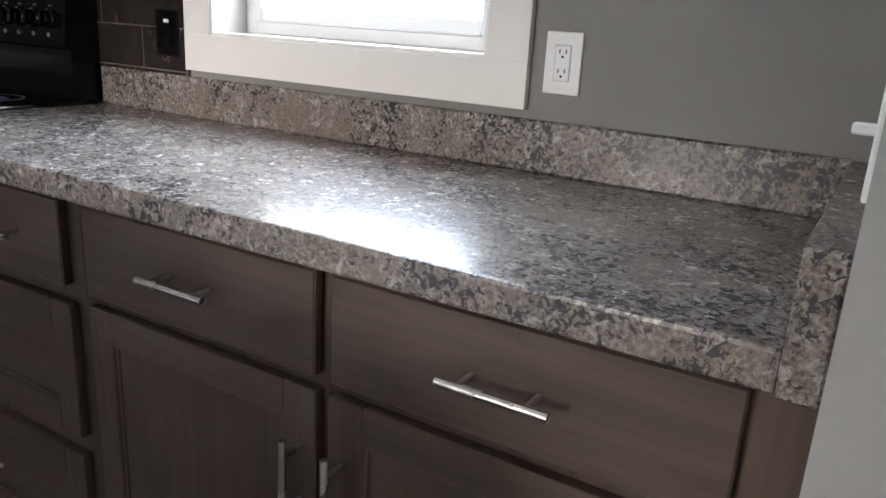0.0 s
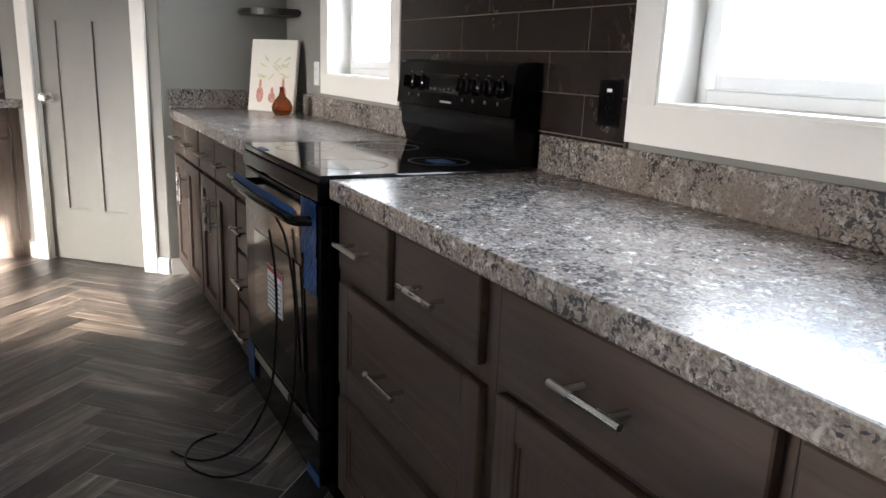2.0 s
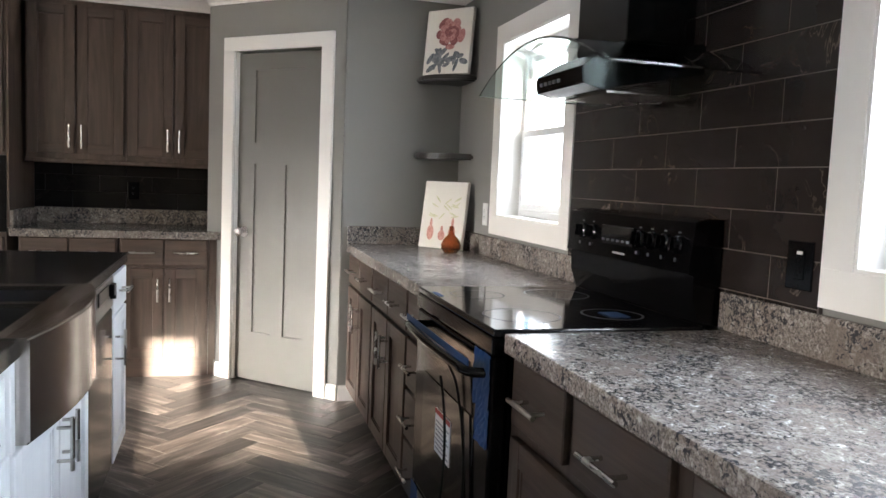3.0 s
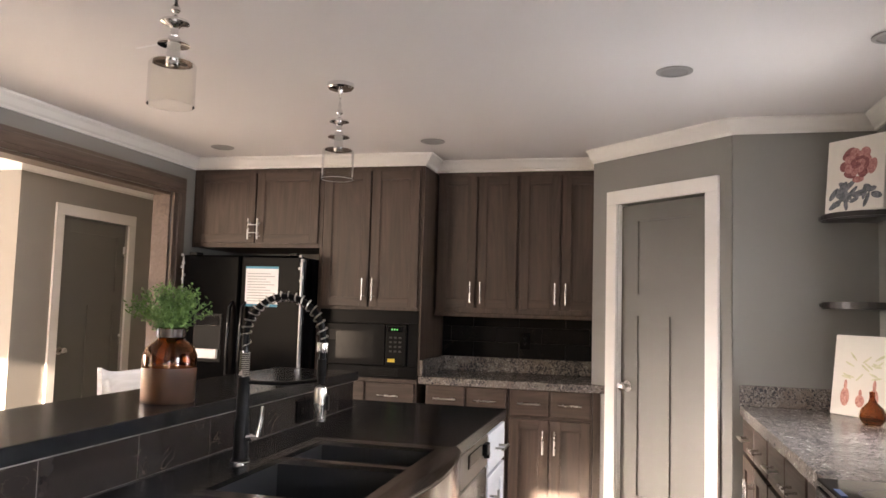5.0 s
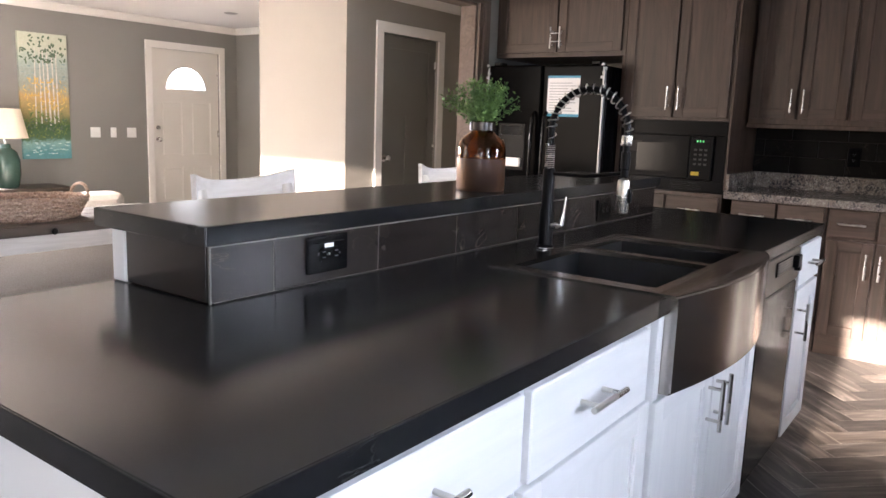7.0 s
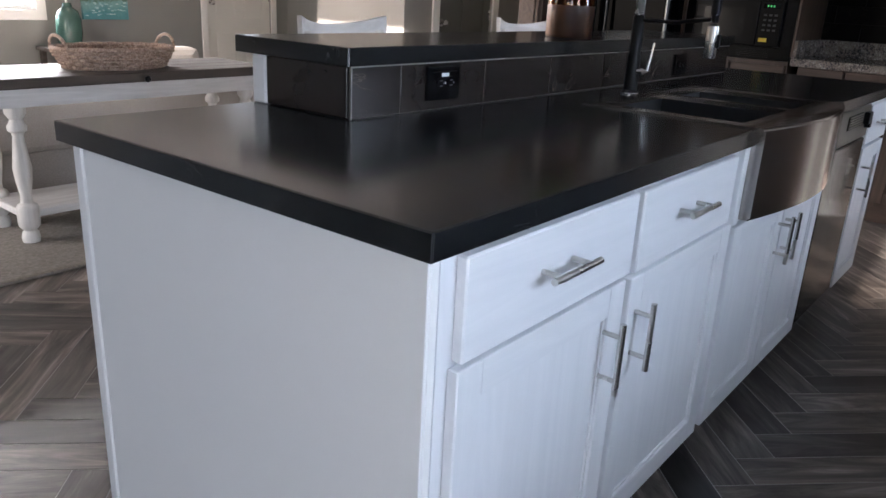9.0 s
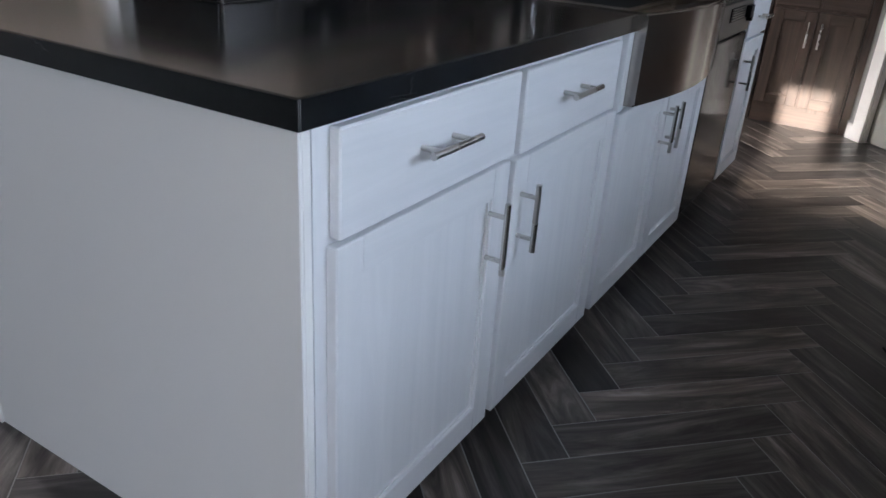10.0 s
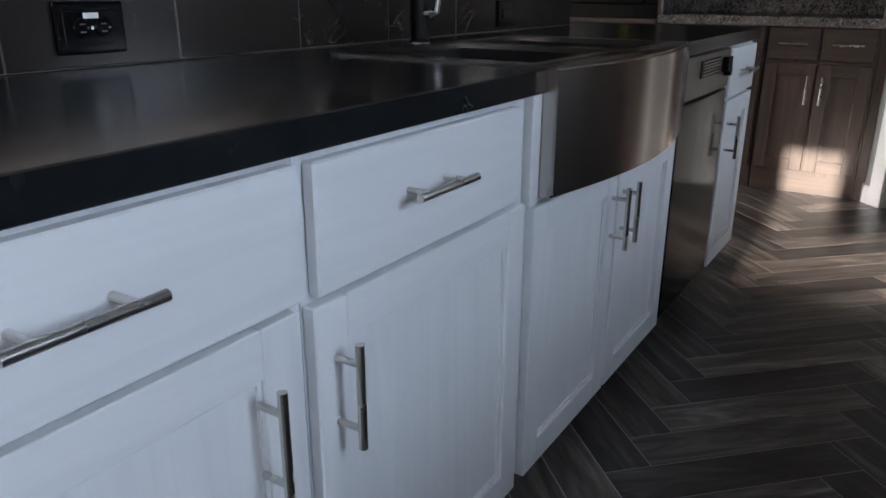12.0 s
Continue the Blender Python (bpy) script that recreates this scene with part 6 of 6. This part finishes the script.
def birch_canvas():
    m, nt, b = nodes_of("birch_painting")
    v = coords(nt)
    sep = nt.nodes.new("ShaderNodeSeparateXYZ")
    nt.links.new(v.outputs[0], sep.inputs[0])
    n = noise_tex(nt, v, 9, 6, 0.7, 0.6)
    mul = nt.nodes.new("ShaderNodeMath")
    mul.operation = "MULTIPLY_ADD"
    mul.inputs[1].default_value, mul.inputs[2].default_value = 0.22, -0.11
    nt.links.new(n.outputs[0], mul.inputs[0])
    hz = nt.nodes.new("ShaderNodeMath")
    hz.operation = "MULTIPLY_ADD"
    hz.inputs[1].default_value = 1 / 1.33
    nt.links.new(sep.outputs[2], hz.inputs[0])
    nt.links.new(mul.outputs[0], hz.inputs[2])
    r_ = ramp(nt, [(0.05, (0.12, 0.36, 0.40)), (0.13, (0.30, 0.52, 0.52)), (0.17, (0.10, 0.20, 0.10)), (0.28, (0.07, 0.15, 0.05)), (0.38, (0.42, 0.34, 0.14)), (0.50, (0.58, 0.42, 0.18)), (0.60, (0.40, 0.44, 0.38)), (0.74, (0.44, 0.52, 0.50)), (0.88, (0.60, 0.62, 0.54))])
    nt.links.new(hz.outputs[0], r_.inputs[0])
    n2 = noise_tex(nt, v, 40, 5, 0.7)
    col = mix(nt, r_.outputs[0], (0.25, 0.25, 0.22), n2.outputs[0], "OVERLAY")
    nt.links.new(col, b.inputs["Base Color"])
    b.inputs["Roughness"].default_value = 0.6
    return m


cv = thing("landscape_painting", "tall canvas of birch trunks over a blue stream", "painting", pose(-3.575, YF + 0.002, 0.72, 0, 0, 180))
part("canvas", boxed(-0.26, 0.26, -0.035, 0, 0, 1.33, 0.003), birch_canvas(), cv)
random.seed(8)
BARK = blotchy("birch_bark_paint", (0.45, 0.42, 0.36), (0.75, 0.72, 0.66), 30)
for i, x_ in enumerate((-0.11, -0.05, 0.0, 0.045, 0.09, 0.13)):
    bm = bmesh.new()
    w0 = random.uniform(0.006, 0.011)
    dx = random.uniform(-0.02, 0.02)
    y_ = -0.0362 - 0.0002 * i
    bm.faces.new([bm.verts.new(v) for v in ((x_ - w0, y_, 0.36 + 0.02 * (i % 3)), (x_ + w0, y_, 0.36 + 0.02 * (i % 3)), (x_ + dx + w0 * 0.6, y_, 1.18), (x_ + dx - w0 * 0.6, y_, 1.18))])
    part("painted_trunk", bm, BARK, cv)
FOL = blotchy("dark_foliage_paint", (0.04, 0.08, 0.05), (0.16, 0.22, 0.14), 25)
bm = bmesh.new()
for i in range(110):
    petal(bm, random.uniform(-0.24, 0.24), 1.02 + abs(random.gauss(0, 0.14)) if i % 4 else random.uniform(0.3, 0.42), random.uniform(0.01, 0.026), random.uniform(0.006, 0.014), random.uniform(0, 3), -0.0378 - 0.00001 * i, 7)
for v in bm.verts:
    v.co.z = min(v.co.z, 1.32)
    v.co.x = max(-0.255, min(0.255, v.co.x))
tagged(part("painted_leaves", bm, FOL, cv), kind="stuff")
for nm, mat, n_, z0, z1, layer in (("painted_gold_leaves", blotchy("gold_leaf_paint", (0.52, 0.30, 0.05), (0.75, 0.55, 0.20), 40), 90, 0.52, 0.86, 0.0392),
                                   ("painted_grasses", blotchy("meadow_paint", (0.05, 0.11, 0.03), (0.25, 0.32, 0.10), 40), 90, 0.22, 0.50, 0.0405),
                                   ("painted_hills", blotchy("hill_paint", (0.16, 0.24, 0.24), (0.34, 0.42, 0.40), 20), 40, 0.72, 1.02, 0.0360),
                                   ("painted_ripples", blotchy("ripple_paint", (0.20, 0.45, 0.50), (0.62, 0.72, 0.70), 40), 36, 0.03, 0.18, 0.0400)):
    bm = bmesh.new()
    for i in range(n_):
        flat = nm in ("painted_ripples", "painted_hills")
        petal(bm, random.uniform(-0.225, 0.225), random.uniform(z0, z1), random.uniform(0.012, 0.028), random.uniform(0.004, 0.009), random.uniform(-0.1, 0.1) if flat else random.uniform(0, 3), -layer - 0.000004 * i, 7)
    tagged(part(nm, bm, mat, cv), kind="stuff")


# ---- wall tiles ----
def tiles(wall, along, a0, a1, face, z0, z1, tw, th, phase, material, out, name="tile"):
    """Running-bond tiles, each its own piece; alike ones share their mesh."""
    cache = {}
    z, row = z0, 0
    while z < z1 - 0.01:
        h = min(th, z1 - z)
        x_ = a0 - ((phase + (tw / 2 if row % 2 else 0)) % tw)
        while x_ < a1 - 0.004:
            p, q = max(x_, a0), min(x_ + tw, a1)
            if q - p > 0.006:
                key = (round(q - p, 4), round(h, 4))
                if key not in cache:
                    me = bpy.data.meshes.new(name)
                    b_ = boxed(0.0014, q - p - 0.0014, -0.009, 0, 0.0014, h - 0.0014, 0.0012)
                    b_.to_mesh(me)
                    b_.free()
                    me.materials.append(material)
                    cache[key] = me
                ob = new(name, cache[key])
                ob.matrix_basis = out(p, z)
                ob.parent = wall
            x_ += tw
        z += th
        row += 1


ww = bpy.data.objects["wall_window"]
gb = part("grout_bed", boxed(-2.062, -0.752, YW - 0.0115, YW - 0.0005, 0.90, CE - 0.001), GROUT, ww)
tiles(gb, "x", -2.060, -0.754, 0, 0.916, CE - 0.002, 0.33, 0.1085, 0.33 - ((-0.921 + 2.06) % 0.33) + 0.165, TILE, lambda p, z: pose(p, YW - 0.004, z))
we = bpy.data.objects["wall_end"]
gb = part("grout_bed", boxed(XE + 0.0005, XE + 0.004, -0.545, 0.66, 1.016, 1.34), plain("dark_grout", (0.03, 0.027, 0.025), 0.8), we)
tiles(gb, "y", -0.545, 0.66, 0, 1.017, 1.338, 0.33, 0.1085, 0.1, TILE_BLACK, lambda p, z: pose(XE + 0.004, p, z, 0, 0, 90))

# ---- herringbone floor ----
fl = shell("floor", boxed(XE - 1.5, XP, YF, YW, -0.06, -0.0012), FLOOR_GROUT, "herringbone floor of grey-brown wood-look tiles", "floor")
TWD, NT = 0.1178, 5
OX, OY = 0.018, 0.001
g = 0.0018
sq = math.sqrt(0.5)


def plank_mesh():
    me = bpy.data.meshes.new("floor_tile")
    b_ = boxed(-NT * TWD / 2 + g, NT * TWD / 2 - g, -TWD / 2 + g, TWD / 2 - g, -0.003, 0.0, 0.0005)
    b_.to_mesh(me)
    b_.free()
    me.materials.append(FLOOR)
    return me


PM = plank_mesh()
spots = []
for j in range(-75, 60):
    for k in range(-10, 10):
        off = 2 * NT * k
        for u, v, rot in ((j + off + NT / 2, j + 0.5, 45.0), (j + 0.5 + off, j - 1.5 * NT + 1, -45.0)):
            x_, y_ = (u + v) * sq * TWD + OX, (u - v) * sq * TWD + OY
            if XE - 1.4 < x_ < XP - 0.05 and YF < y_ < YW + 0.2:
                spots.append((x_, y_, rot))
near = [s for s in spots if -3.6 < s[0] < 1.0 and -0.1 < s[1] < 1.6]
near = sorted(near, key=lambda s: abs(s[0] + 1.3) + abs(s[1] - 0.7))[:300]
nearset = set(near)
for x_, y_, rot in near:
    ob = new("floor_tile", PM)
    ob.matrix_basis = pose(x_, y_, 0, 0, 0, rot)
    ob.parent = fl
verts, faces = [], []
L2, W2 = NT * TWD / 2 - g, TWD / 2 - g
for s in spots:
    if s in nearset:
        continue
    c_, s_ = math.cos(radians(s[2])), math.sin(radians(s[2]))
    i0 = len(verts)
    for zz in (-0.0030, 0.0):
        for lx, ly in ((-L2, -W2), (L2, -W2), (L2, W2), (-L2, W2)):
            verts.append((s[0] + lx * c_ - ly * s_, s[1] + lx * s_ + ly * c_, zz))
    for f in ((4, 5, 6, 7), (0, 1, 5, 4), (1, 2, 6, 5), (2, 3, 7, 6), (3, 0, 4, 7)):
        faces.append(tuple(i0 + q for q in f))
me = bpy.data.meshes.new("floor_tiles")
me.from_pydata(verts, [], faces)
uv = me.uv_layers.new(name="grain")
far = []
for s in spots:
    if s not in nearset:
        far.append(s)
for fi in range(len(faces)):
    s = far[fi // 5]
    c_, s_ = math.cos(radians(s[2])), math.sin(radians(s[2]))
    for li in me.polygons[fi].loop_indices:
        co = me.vertices[me.loops[li].vertex_index].co
        dx_, dy_ = co.x - s[0], co.y - s[1]
        uv.data[li].uv = (dx_ * c_ + dy_ * s_ + 3.7 * (fi // 5 % 97), -dx_ * s_ + dy_ * c_ + 1.3 * (fi // 5 % 89))
me.materials.append(FLOOR_FAR)
ob = new("floor_tiles", me)
ob.parent = fl
tagged(ob, kind="stuff")
